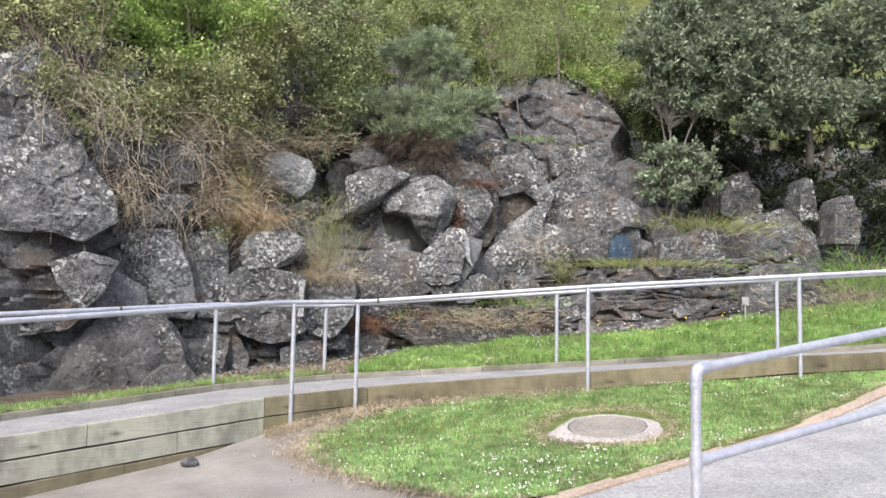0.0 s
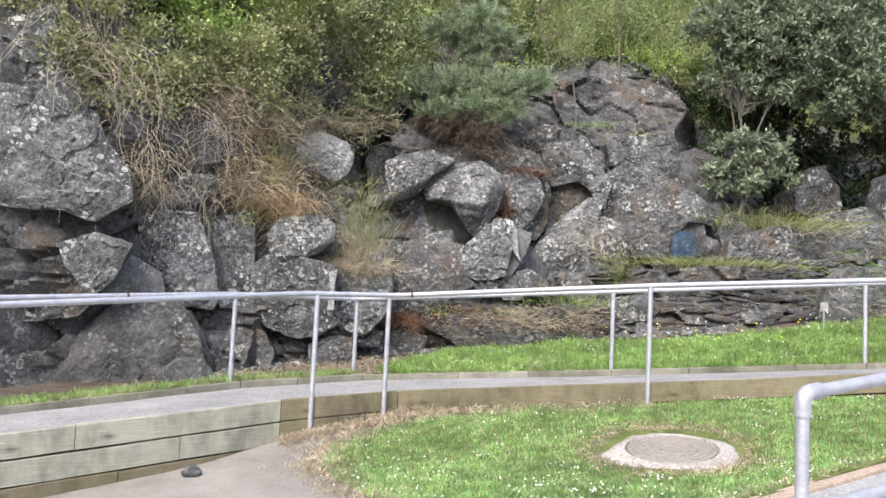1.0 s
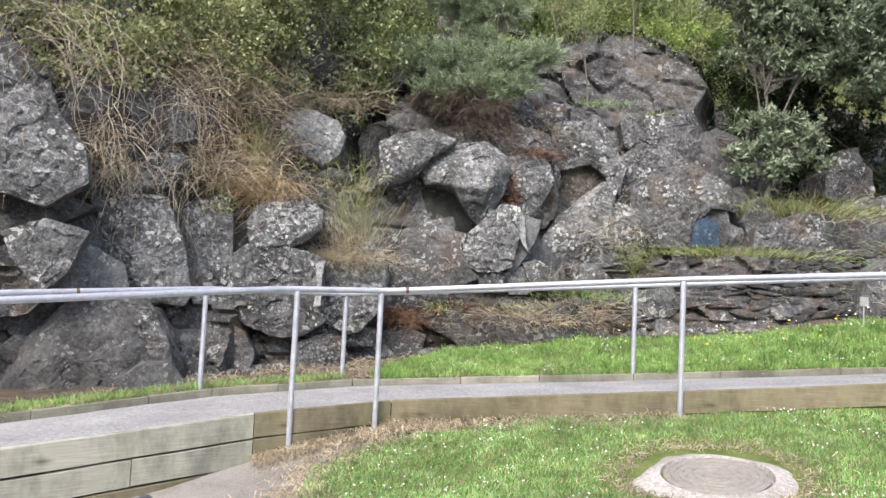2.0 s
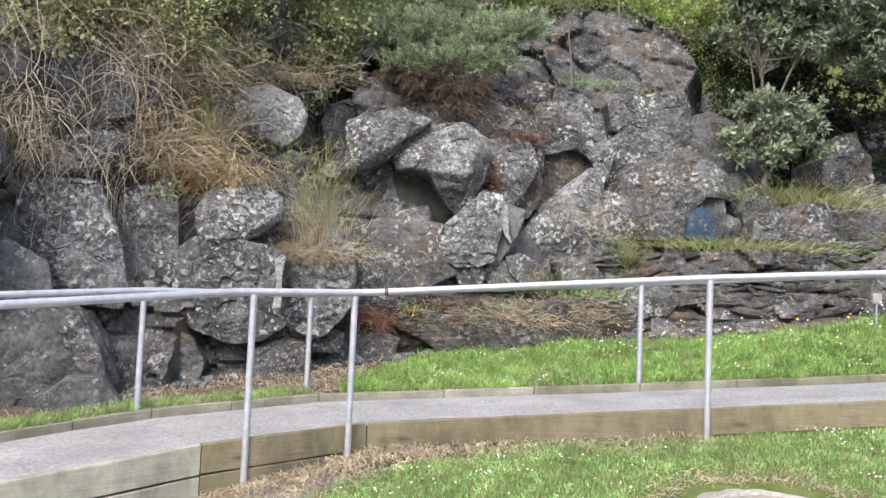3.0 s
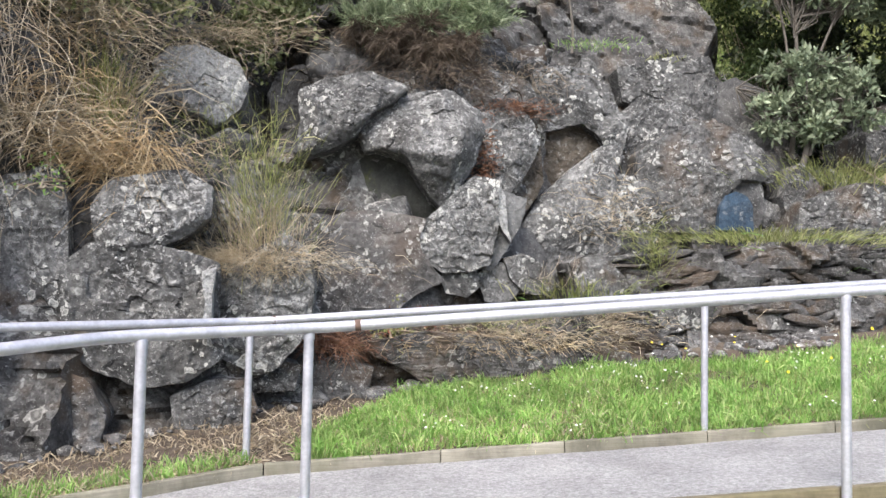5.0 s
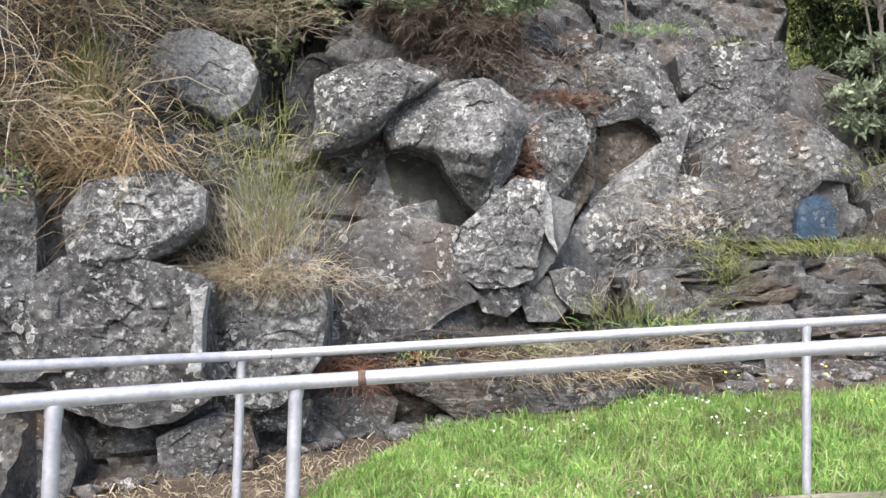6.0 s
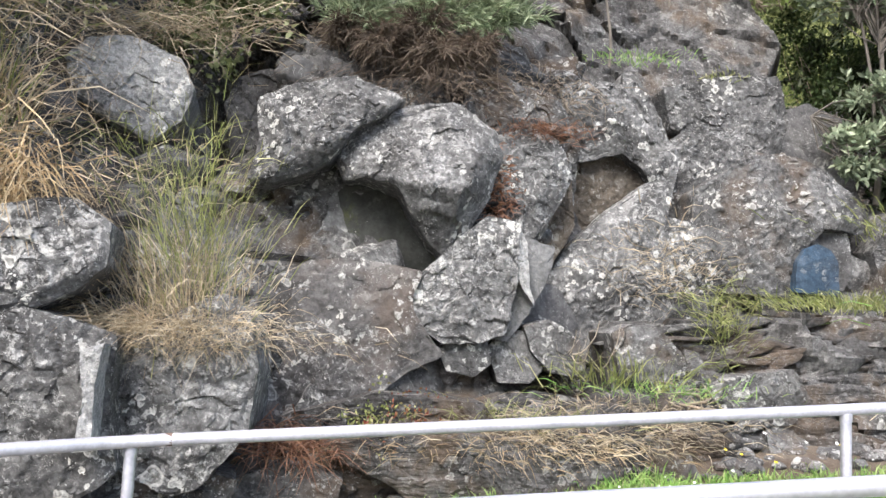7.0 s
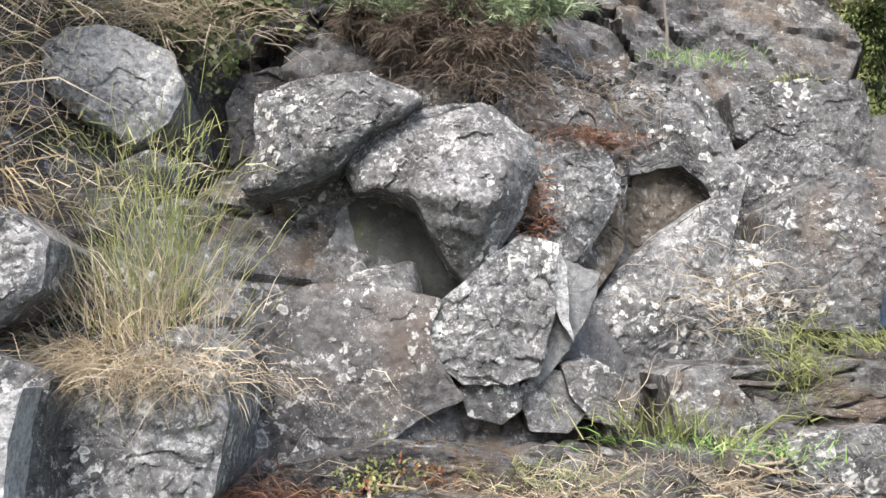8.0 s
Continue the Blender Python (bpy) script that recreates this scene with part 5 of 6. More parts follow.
creeper("green leafy creeper on top of the rock wall", [((-6.3, 7.8, 4.9), (0.9, 0.5, 0.6)), ((-5.4, 8.6, 5.4), (0.8, 0.5, 0.5)), ((-7.2, 7.2, 5.2), (0.9, 0.5, 0.6))], 360, BRIGHT, (0.06, 0.04))


def vines(label, count, box, length, wild, fall, material, thick):
    """Dry hanging stems over a stretch of the face."""
    (x0, y0, z0), (x1, y1, z1) = box
    paths, radius = [], []
    for i in range(count):
        s = rng.random()
        start = (x0 + (x1 - x0) * s + rng.normal() * 0.1, y0 + (y1 - y0) * s + rng.normal() * 0.12, rng.uniform(z0, z1))
        paths.append(wander(start, (rng.normal() * 0.7, -0.35, rng.normal() * 0.4), length * rng.uniform(0.4, 1.2), 9, wild, fall))
        radius.append(thick * rng.uniform(0.4, 1.3))
    v, q = stem_mesh(paths, radius)
    return tagged(bulk("hanging_vines", v, q, material), label, "vines", kind="stuff")


vines("pale dry vine stems hanging over the rocks", 80, ((-4.5, 7.75, 2.6), (-3.2, 9.1, 3.5)), 1.0, 0.22, 0.30, VINE, 0.0032)
vines("brown tangled twigs of old creeper", 110, ((-4.5, 7.9, 2.8), (-2.5, 10.2, 3.8)), 0.75, 0.5, 0.14, DARKVINE, 0.0034)
vines("brown tangled twigs of old creeper", 200, ((-5.6, 7.6, 3.6), (-4.3, 8.2, 4.6)), 0.9, 0.45, 0.12, DARKVINE, 0.0038)
vines("pale dry grass stems trailing from the ledges", 150, ((-4.3, 7.95, 2.5), (-2.4, 10.2, 3.7)), 0.5, 0.35, 0.30, VINE, 0.0026)
vines("thin dry stems hanging over the boulders", 40, ((-3.75, 8.25, 2.0), (-3.0, 8.9, 2.5)), 0.9, 0.16, 0.4, VINE, 0.0028)
vines("pale arching vine stems below the creeper", 85, ((-4.5, 7.7, 3.0), (-3.1, 9.1, 3.6)), 1.2, 0.26, 0.24, VINE, 0.0042)
vines("dry vine stems trailing over the weathered rock", 55, ((-4.7, 7.35, 3.2), (-3.8, 8.0, 3.9)), 1.1, 0.25, 0.26, VINE, 0.0045)
vines("brown twigs in the rock cleft", 55, ((-2.9, 10.0, 3.3), (-1.8, 11.2, 4.2)), 0.6, 0.5, 0.15, DARKVINE, 0.004)

# ---- tufts of grass on the ledges ----
tuft("grass_tuft", "tall green and straw grass tuft on a ledge", (-1.74, 9.95, 2.0), 900, 0.30, (0.36, 0.22, 0.60), 0.6, OLIVE, (0.05, -0.25, 1.0), 0.0032, 0.26)
tuft("grass_tuft", "pale straw-coloured grass at the tuft's foot", (-1.76, 9.84, 1.74), 800, 0.28, (0.42, 0.2, 0.32), 0.6, STRAW, (0.0, -0.3, 0.8), 0.003, 0.35)
tuft("grass_tuft", "pale straw-coloured dead grass drooping over a ledge", (-1.80, 9.76, 1.56), 1700, 0.19, (0.60, 0.2, 0.12), 1.1, STRAW, (0.0, -0.8, 0.1), 0.003, 0.7)
tuft("grass_tuft", "orange-brown dead grass drooping from a ledge", (-2.80, 9.5, 2.28), 330, 0.30, (0.50, 0.25, 0.25), 1.0, OCHRE, (0.0, -0.6, 0.0), 0.005, 0.5)
tuft("grass_tuft", "yellow-green upright grass above the dead grass", (-2.98, 9.8, 2.68), 380, 0.42, (0.20, 0.2, 0.4), 0.45, OLIVE, (0.05, -0.1, 1.0), 0.005, 0.25)
tuft("grass_tuft", "orange dead grass hanging below the upright grass", (-2.58, 9.55, 2.2), 260, 0.32, (0.22, 0.2, 0.35), 0.8, OCHRE, (0.0, -0.4, -0.3), 0.005, 0.35)
tuft("grass_tuft", "straw and russet dead grass hanging off the rock", (-3.98, 8.2, 2.45), 620, 0.38, (0.45, 0.35, 0.45), 1.0, STRAW, (0.1, -0.5, -0.4), 0.0045, 0.5)
tuft("grass_tuft", "straw and russet dead grass hanging off the rock", (-3.3, 9.1, 2.4), 260, 0.32, (0.7, 0.35, 0.25), 1.0, STRAW, (0.1, -0.5, -0.2), 0.0045, 0.6)
tuft("grass_tuft", "straw grass hanging above the pale boulder", (-2.60, 11.05, 3.68), 450, 0.26, (0.80, 0.2, 0.12), 0.9, STRAW, (0.1, -0.4, 0.1), 0.0045, 0.6)
tuft("grass_tuft", "yellow-green grass beside the pale boulder", (-3.35, 10.3, 3.25), 320, 0.5, (0.35, 0.3, 0.35), 0.6, OLIVE, (0.0, -0.2, 0.9), 0.005, 0.35)
tuft("grass_tuft", "russet dead grass on the shelf below the creeper", (-3.2, 9.35, 2.75), 420, 0.34, (0.4, 0.3, 0.5), 1.0, OCHRE, (0.0, -0.5, -0.2), 0.0045, 0.5)
tuft("grass_tuft", "ochre dead grass beside the pale boulder", (-3.25, 10.1, 2.85), 300, 0.36, (0.4, 0.3, 0.4), 0.9, OCHRE, (0.0, -0.4, 0.1), 0.005, 0.5)
tuft("grass_tuft", "thin green grass below the pale boulder", (-2.3, 10.5, 2.6), 200, 0.22, (0.7, 0.3, 0.25), 0.8, OLIVE, (0.0, -0.3, 0.6), 0.0045, 0.5)
tuft("grass_tuft", "straw grass on the ledge above the blocks", (-2.35, 10.1, 2.35), 260, 0.22, (0.7, 0.3, 0.3), 0.9, STRAW, (0.0, -0.3, 0.4), 0.0045, 0.6)
tuft("grass_tuft", "straw grass around the pale boulder", (-3.4, 10.45, 3.45), 450, 0.36, (0.5, 0.3, 0.5), 0.9, STRAW, (0.0, -0.4, 0.2), 0.0045, 0.6)
tuft("grass_tuft", "straw grass hanging above the pale boulder", (-2.3, 11.1, 3.75), 200, 0.3, (0.6, 0.25, 0.25), 0.9, STRAW, (0.0, -0.4, 0.0), 0.0045, 0.6)
tuft("grass_tuft", "tall straw-coloured dead grass on the ledge", (-3.0, 9.85, 2.7), 260, 0.42, (0.42, 0.25, 0.35), 0.9, STRAW, (0.05, -0.3, 0.7), 0.006, 0.4)
tuft("grass_tuft", "matted ochre grass hanging over the block", (-2.80, 9.6, 2.36), 420, 0.32, (0.45, 0.2, 0.25), 1.0, OCHRE, (0.0, -0.5, -0.5), 0.006, 0.4)
tuft("grass_tuft", "pale arching dead grass below the creeper", (-3.3, 9.25, 2.5), 320, 0.42, (0.55, 0.3, 0.2), 1.1, STRAW, (0.3, -0.5, 0.3), 0.006, 0.6)
tuft("grass_tuft", "straw grass strands under the creeper", (-3.25, 9.8, 3.4), 650, 0.45, (0.5, 0.3, 0.35), 1.0, STRAW, (0.1, -0.5, 0.0), 0.006, 0.5)
tuft("grass_tuft", "pale straw grass tangled in the creeper", (-3.75, 9.05, 3.35), 600, 0.42, (0.6, 0.3, 0.5), 1.0, STRAW, (0.1, -0.5, 0.0), 0.005, 0.6)
tuft("dead_fern", "russet dead fern on the rock top", (0.28, 11.85, 3.2), 420, 0.13, (0.34, 0.15, 0.08), 0.9, RUSSET, (0, -0.6, 0.3), 0.005, 0.8, "fern")
tuft("dead_fern", "rust-brown dead fern below the boulders", (-1.26, 10.35, 0.92), 380, 0.26, (0.34, 0.2, 0.1), 1.1, RUSSET, (0, -0.7, 0.2), 0.005, 0.7, "fern")
tuft("grass_tuft", "short green grass in a rock crevice", (1.15, 11.25, 1.25), 260, 0.13, (0.6, 0.25, 0.08), 0.7, LUSH, (0, -0.3, 0.8), 0.004, 0.7)
tuft("grass_tuft", "yellow-green grass in a rock crevice", (1.62, 11.6, 1.72), 300, 0.24, (0.22, 0.2, 0.3), 0.8, OLIVE, (0, -0.3, 0.7), 0.005, 0.6)
tuft("grass_tuft", "thin green weeds below the boulders", (-0.1, 10.85, 1.07), 380, 0.17, (0.7, 0.25, 0.08), 0.8, OLIVE, (0, -0.3, 0.8), 0.0035, 0.7)
tuft("grass_tuft", "lime-green grass patch on the cliff top", (1.25, 12.95, 4.18), 220, 0.09, (0.45, 0.2, 0.05), 0.5, LUSH, (0, -0.3, 0.9), 0.005, 0.6)
tuft("grass_tuft", "lime-green grass patch on the cliff top", (2.05, 13.15, 4.08), 110, 0.09, (0.22, 0.2, 0.06), 0.5, OLIVE, (0, -0.3, 0.9), 0.006, 0.6)
tuft("grass_tuft", "long grass on the slope below the tree", (4.0, 13.0, 2.66), 1800, 0.22, (1.3, 0.8, 0.15), 0.7, OLIVE, (0, -0.3, 0.9), 0.006, 0.4)
tuft("grass_tuft", "yellow-green grass on the rock shelf", (2.95, 11.95, 1.93), 1100, 0.18, (1.2, 0.45, 0.06), 0.7, OLIVE, (0, -0.3, 0.9), 0.005, 0.4)
tuft("grass_tuft", "long grass on the bank beside the boulder", (6.7, 12.7, 1.75), 3200, 0.32, (2.2, 1.8, 0.4), 0.7, LUSH, (0, -0.3, 0.9), 0.007, 0.4)
tuft("grass_tuft", "dry straw grass on the bank", (6.3, 11.7, 1.35), 900, 0.22, (1.6, 1.0, 0.2), 0.8, STRAW, (0, -0.3, 0.8), 0.006, 0.5)
tuft("grass_tuft", "dry grass over the strata", (1.3, 11.95, 2.2), 300, 0.22, (0.5, 0.2, 0.4), 0.8, STRAW, (0, -0.4, 0.4), 0.0045, 0.6)
tuft("dead_grass", "matted straw grass on the rubble foot", (0.15, 10.72, 0.98), 900, 0.15, (1.0, 0.3, 0.1), 1.2, STRAW, (0, -0.5, 0.3), 0.0035, 0.9)
tuft("dead_grass", "brown dead grass on the rubble foot", (-0.3, 10.62, 0.92), 700, 0.12, (1.3, 0.3, 0.1), 1.2, OCHRE, (0, -0.5, 0.2), 0.0035, 0.9)
tuft("dead_grass", "straw strands below the lichened slab", (0.85, 10.98, 1.1), 500, 0.2, (0.7, 0.25, 0.12), 1.1, STRAW, (0, -0.4, 0.5), 0.0035, 0.8)
tuft("leaf_litter", "brown leaf litter caught between the boulders", (-0.02, 11.5, 2.55), 420, 0.07, (0.14, 0.12, 0.5), 0.9, RUSSET, (0, -0.5, 0.1), 0.009, 0.9, "litter")
tuft("grass_tuft", "thin long grass blades among the rocks", (0.85, 11.3, 1.32), 150, 0.34, (0.45, 0.2, 0.08), 0.8, OLIVE, (0, -0.3, 0.9), 0.006, 0.4)
tuft("grass_tuft", "straw and green grass at the ledge's end", (-3.2, 10.0, 2.8), 400, 0.4, (0.45, 0.3, 0.5), 0.8, STRAW, (0, -0.3, 0.5), 0.0045, 0.5)
vines("grey dead twigs on the cliff's lip", 110, ((-0.1, 11.85, 3.4), (0.85, 12.4, 3.75)), 0.35, 0.4, 0.15, DARKVINE, 0.004)
vines("bare pale twigs of a dead weed", 14, ((0.45, 11.3, 1.4), (0.6, 11.35, 1.5)), 0.3, 0.12, -0.25, VINE, 0.0035)
weed = shrub("weed", "low red-leaved weed at the foot of the boulders", (-0.55, 10.72, 0.95), [((0, 0, 0.1), (0.24, 0.14, 0.16)), ((0.1, 0, 0.18), (0.14, 0.1, 0.1))], 90, 12, 0.03, (0.035, 0.018), REDLEAF, 20, DARKVINE, "weed")
shrub("weed", "low yellow-green weed at the foot of the boulders", (-0.78, 10.68, 0.92), [((0, 0, 0.06), (0.12, 0.1, 0.10))], 50, 12, 0.03, (0.03, 0.018), OLIVE, 10, DARKVINE, "weed")
shrub("weed", "green leafy weed among the rocks", (1.3, 11.3, 1.2), [((0, 0, 0.03), (0.28, 0.14, 0.06)), ((0.2, 0.05, 0.06), (0.12, 0.1, 0.06))], 36, 12, 0.04, (0.035, 0.02), OLIVE, 20, DARKVINE, "weed")
shrub("weed", "small green weed in a rock recess", (-3.0, 9.0, 1.98), [((0, 0, 0.05), (0.08, 0.06, 0.06))], 9, 8, 0.03, (0.035, 0.022), LUSH, 6, DARKVINE, "weed")


# ---- needle-leaved shrub on the ledge ----
def needle_shrub(label, at, boughs, material, hang=0.5, droop=0.15, per=34):
    ob = thing("conifer_shrub", label, "shrub", at)
    paths, radius, tips, ways = [], [], [], []
    for goal, r in boughs:
        goal = np.array(goal, float)
        start = np.zeros(3)
        mid = goal * 0.5 + np.array([0, 0, 0.15])
        ts = np.linspace(0, 1, 8)[:, None]
        paths.append((1 - ts) ** 2 * start + 2 * ts * (1 - ts) * mid + ts ** 2 * goal)
        radius.append(0.022)
        n = int(150 * (r / 0.35) ** 2) + 25
        p, d = shell([(goal, (r * 1.25, r * 0.9, r * 0.75))], n, 0.8)
        tips.append(p)
        ways.append(unit(d + np.array([0, -0.1, hang])))
        for k in range(0, n, 5):
            paths.append([goal * 0.8, (goal * 0.7 + p[k]) / 2, p[k]])
            radius.append(0.006)
    v, q = stem_mesh([np.array(p) for p in paths], radius)
    tagged(bulk("branchwork", v, q, BARK, ob), kind="stuff")
    tips, ways = np.concatenate(tips), np.concatenate(ways)
    keep = np.repeat(np.arange(len(tips)), per)
    along_twig = rng.uniform(-0.14, 0.05, (len(keep), 1))
    pts = tips[keep] + ways[keep] * along_twig + rng.normal(size=(len(keep), 3)) * 0.012
    v, q = blade_mesh(pts, ways[keep] * 0.9 + rng.normal(size=(len(keep), 3)) * 0.5, 0.10 * rng.uniform(0.6, 1.2, len(keep)), 0.0085, droop)
    bulk("needles", v, q, material, ob)
    return ob


needle_shrub("grey-green soft-needled conifer shrub on the rock ledge", (-0.62, 11.95, 3.55),
             [((-0.42, -0.1, 1.85), 0.28), ((0.08, -0.1, 2.05), 0.30), ((0.42, -0.1, 1.7), 0.27), ((-0.1, -0.05, 1.6), 0.28), ((0.05, -0.1, 1.3), 0.22), ((-0.85, -0.15, 1.0), 0.31), ((-1.05, -0.15, 0.9), 0.22),
              ((-0.3, -0.2, 0.95), 0.34), ((0.42, -0.2, 0.92), 0.36), ((0.9, -0.15, 1.02), 0.27), ((0.1, -0.3, 0.55), 0.33), ((-0.5, -0.25, 0.5), 0.28), ((0.55, -0.3, 0.55), 0.25)], NEEDLE)
needle_shrub("brown dead lower boughs under the conifer shrub", (-0.55, 11.8, 3.5),
             [((-0.4, -0.25, 0.28), 0.17), ((0.05, -0.3, 0.2), 0.18), ((0.3, -0.25, 0.25), 0.15), ((-0.7, -0.2, 0.38), 0.15), ((-0.1, -0.25, 0.4), 0.18)], DEADNEEDLE, -0.5, 0.6, 34)
tuft("dead_fern", "brown dead needles hanging from the ledge", (-0.5, 11.4, 3.42), 600, 0.15, (0.9, 0.2, 0.15), 1.0, DEADNEEDLE, (0, -0.5, -0.4), 0.0045, 0.5, "litter")


# ---- trees ----
def broad_tree(label, at, stems, lobes, tips, leaf, material, per=11, name="tree"):
    """A tree with rosettes of leathery leaves at the twig ends."""
    ob = thing(name, label, "tree", at)
    trunk_paths, trunk_r = [], []
    centre, way = shell(lobes, tips, 0.5, 0.15 if tips > 1000 else 0.08)
    for i, (foot, fork, r) in enumerate(stems):
        foot, fork = np.array(foot, float), np.array(fork, float)
        ts = np.linspace(0, 1, 9)[:, None]
        line = foot * (1 - ts) + fork * ts + np.sin(ts * 3.0) * np.array([0.06, 0.03, 0]) * (-1) ** i
        tube("trunk" if i == 0 else "limb", [tuple(p) for p in line], r, BARK, ob, sides=9, taper=0.6)
        near = np.argsort(np.linalg.norm(centre - fork, axis=1))[:70]
        for k in near[::2]:
            mid = (fork + centre[k]) / 2 + rng.normal(size=3) * 0.1
            trunk_paths.append([fork - (fork - foot) * 0.15 * rng.random(), mid, centre[k]])
            trunk_r.append(r * 0.28)
    for c, r in lobes:
        c = np.array(c, float)
        fork = np.array(stems[0][1], float)
        trunk_paths.append([fork, (fork + c) / 2 + rng.normal(size=3) * 0.12, c])
        trunk_r.append(stems[0][2] * 0.5)
        near = np.argsort(np.linalg.norm(centre - c, axis=1))[:90]
        for k in near[::6]:
            trunk_paths.append([c, (c + centre[k]) / 2 + rng.normal(size=3) * 0.08, centre[k]])
            trunk_r.append(0.01)
    v, q = stem_mesh([np.array(p) for p in trunk_paths], trunk_r)
    tagged(bulk("branchwork", v, q, BARK, ob), kind="stuff")
    keep = np.repeat(np.arange(tips), per)
    axis = unit(way + np.array([0, -0.25, 0.55]))[keep]
    ways = axis * rng.uniform(0.25, 1.0, (len(keep), 1)) + rng.normal(size=(len(keep), 3)) * 0.75
    pts = centre[keep] + rng.normal(size=(len(keep), 3)) * 0.025
    v, q = leaf_mesh(pts, ways, leaf[0] * rng.uniform(0.7, 1.2, len(keep)), leaf[1] * rng.uniform(0.8, 1.2, len(keep)), 0.15)
    bulk("crown", v, q, material, ob)
    return ob


broad_tree("grey-green broadleaf tree with leathery rosettes on the slope", (3.62, 13.45, 3.1),
           [((0, 0, -0.1), (0.05, 0.0, 1.6), 0.032), ((0.05, 0, 0.2), (0.55, -0.1, 1.7), 0.022), ((0.0, 0, 0.5), (-0.15, 0.05, 1.9), 0.02)],
           [((0.3, 0.1, 2.3), (0.75, 0.6, 0.6)), ((1.0, -0.1, 2.6), (0.8, 0.7, 0.7)), ((0.6, 0.2, 3.3), (0.9, 0.7, 0.6)), ((1.5, -0.1, 1.9), (0.6, 0.6, 0.5)), ((-0.2, 0.1, 3.0), (0.55, 0.5, 0.5)), ((1.6, 0.1, 3.1), (0.8, 0.7, 0.7)), ((0.9, 0.2, 4.1), (1.1, 0.8, 0.6)), ((2.1, 0.2, 2.5), (0.5, 0.5, 0.5)), ((0.65, -0.1, 1.85), (0.42, 0.4, 0.28)), ((1.95, -0.1, 1.75), (0.6, 0.5, 0.35)), ((2.9, 0.0, 1.9), (0.5, 0.4, 0.35))],
           3600, (0.11, 0.04), TREELEAF, 13)
broad_tree("low grey-green broadleaf bush beside the dome boulder", (3.72, 13.15, 3.0),
           [((-0.1, 0, -0.2), (-0.05, -0.05, 0.55), 0.04), ((0, 0, 0), (0.3, -0.1, 0.6), 0.02)],
           [((-0.85, -0.05, 0.75), (0.16, 0.14, 0.07)), ((-0.5, 0, 0.45), (0.22, 0.2, 0.18)), ((-0.25, -0.05, 0.95), (0.25, 0.2, 0.13)), ((0.2, -0.05, 1.08), (0.30, 0.25, 0.12)), ((0.6, -0.05, 0.8), (0.22, 0.2, 0.13)),
            ((0.4, -0.05, 0.45), (0.28, 0.25, 0.18)), ((0.1, -0.1, 0.25), (0.22, 0.2, 0.12)), ((0.0, 0, 0.65), (0.35, 0.25, 0.18))],
           480, (0.10, 0.038), TREELEAF, name="bush")
broad_tree("dark dense broadleaf tree behind on the hillside", (6.8, 15.6, 3.0),
           [((0, 0, 0), (0.1, 0, 2.2), 0.11), ((0.1, 0, 0.6), (1.0, 0, 2.6), 0.07)],
           [((0, 0, 3.0), (1.2, 0.9, 0.9)), ((1.3, 0, 3.3), (1.2, 0.9, 1.0)), ((0.5, 0, 4.3), (1.5, 1.0, 0.9)), ((-1.0, -0.2, 3.6), (1.0, 0.8, 0.8)), ((2.3, 0, 4.2), (1.2, 1.0, 0.9)), ((1.6, -0.5, 2.3), (1.0, 0.8, 0.6)), ((-0.6, 0, 4.8), (1.2, 0.9, 0.8)), ((2.8, 0, 2.9), (0.9, 0.8, 0.7))],
           4200, (0.125, 0.045), TREELEAF)
# fills the gap below the crowns; its dark leaves carry the shade there
broad_tree("dense undergrowth bush coloured dark for the trees' shade", (6.4, 15.2, 2.4),
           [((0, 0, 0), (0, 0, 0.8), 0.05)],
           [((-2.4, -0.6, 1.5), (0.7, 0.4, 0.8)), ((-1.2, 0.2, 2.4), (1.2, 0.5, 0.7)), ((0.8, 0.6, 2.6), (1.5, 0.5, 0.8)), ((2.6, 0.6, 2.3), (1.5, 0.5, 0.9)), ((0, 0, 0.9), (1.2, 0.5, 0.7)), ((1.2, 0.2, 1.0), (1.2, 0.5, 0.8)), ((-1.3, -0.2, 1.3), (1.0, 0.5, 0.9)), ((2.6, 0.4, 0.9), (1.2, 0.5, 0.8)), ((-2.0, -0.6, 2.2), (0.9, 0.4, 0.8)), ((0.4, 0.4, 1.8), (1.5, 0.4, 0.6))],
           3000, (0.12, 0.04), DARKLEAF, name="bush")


def sapling(label, at, height, lobes, count):
    ob = thing("sapling", label, "sapling", at)
    line = wander((0, 0, -0.1), (0.03, 0, 1), height, 10, 0.06, -0.05)
    tube("trunk", [tuple(p) for p in line], 0.016, BARK, ob, sides=7, taper=0.4)
    centre, way = shell(lobes, count, 0.8)
    paths = [[np.array(line[min(10, max(3, int(10 * c[2] / height)))]), c - way[i] * 0.05, c] for i, c in enumerate(centre[::6])]
    v, q = stem_mesh(paths, [0.004] * len(paths))
    tagged(bulk("branchwork", v, q, DARKVINE, ob), kind="stuff")
    keep = np.repeat(np.arange(count), 9)
    v, q = leaf_mesh(centre[keep] + rng.normal(size=(len(keep), 3)) * 0.06, way[keep] * 0.4 + rng.normal(size=(len(keep), 3)), 0.05 * rng.uniform(0.6, 1.3, len(keep)), 0.016)
    bulk("foliage", v, q, FEATHERY, ob)
    return ob


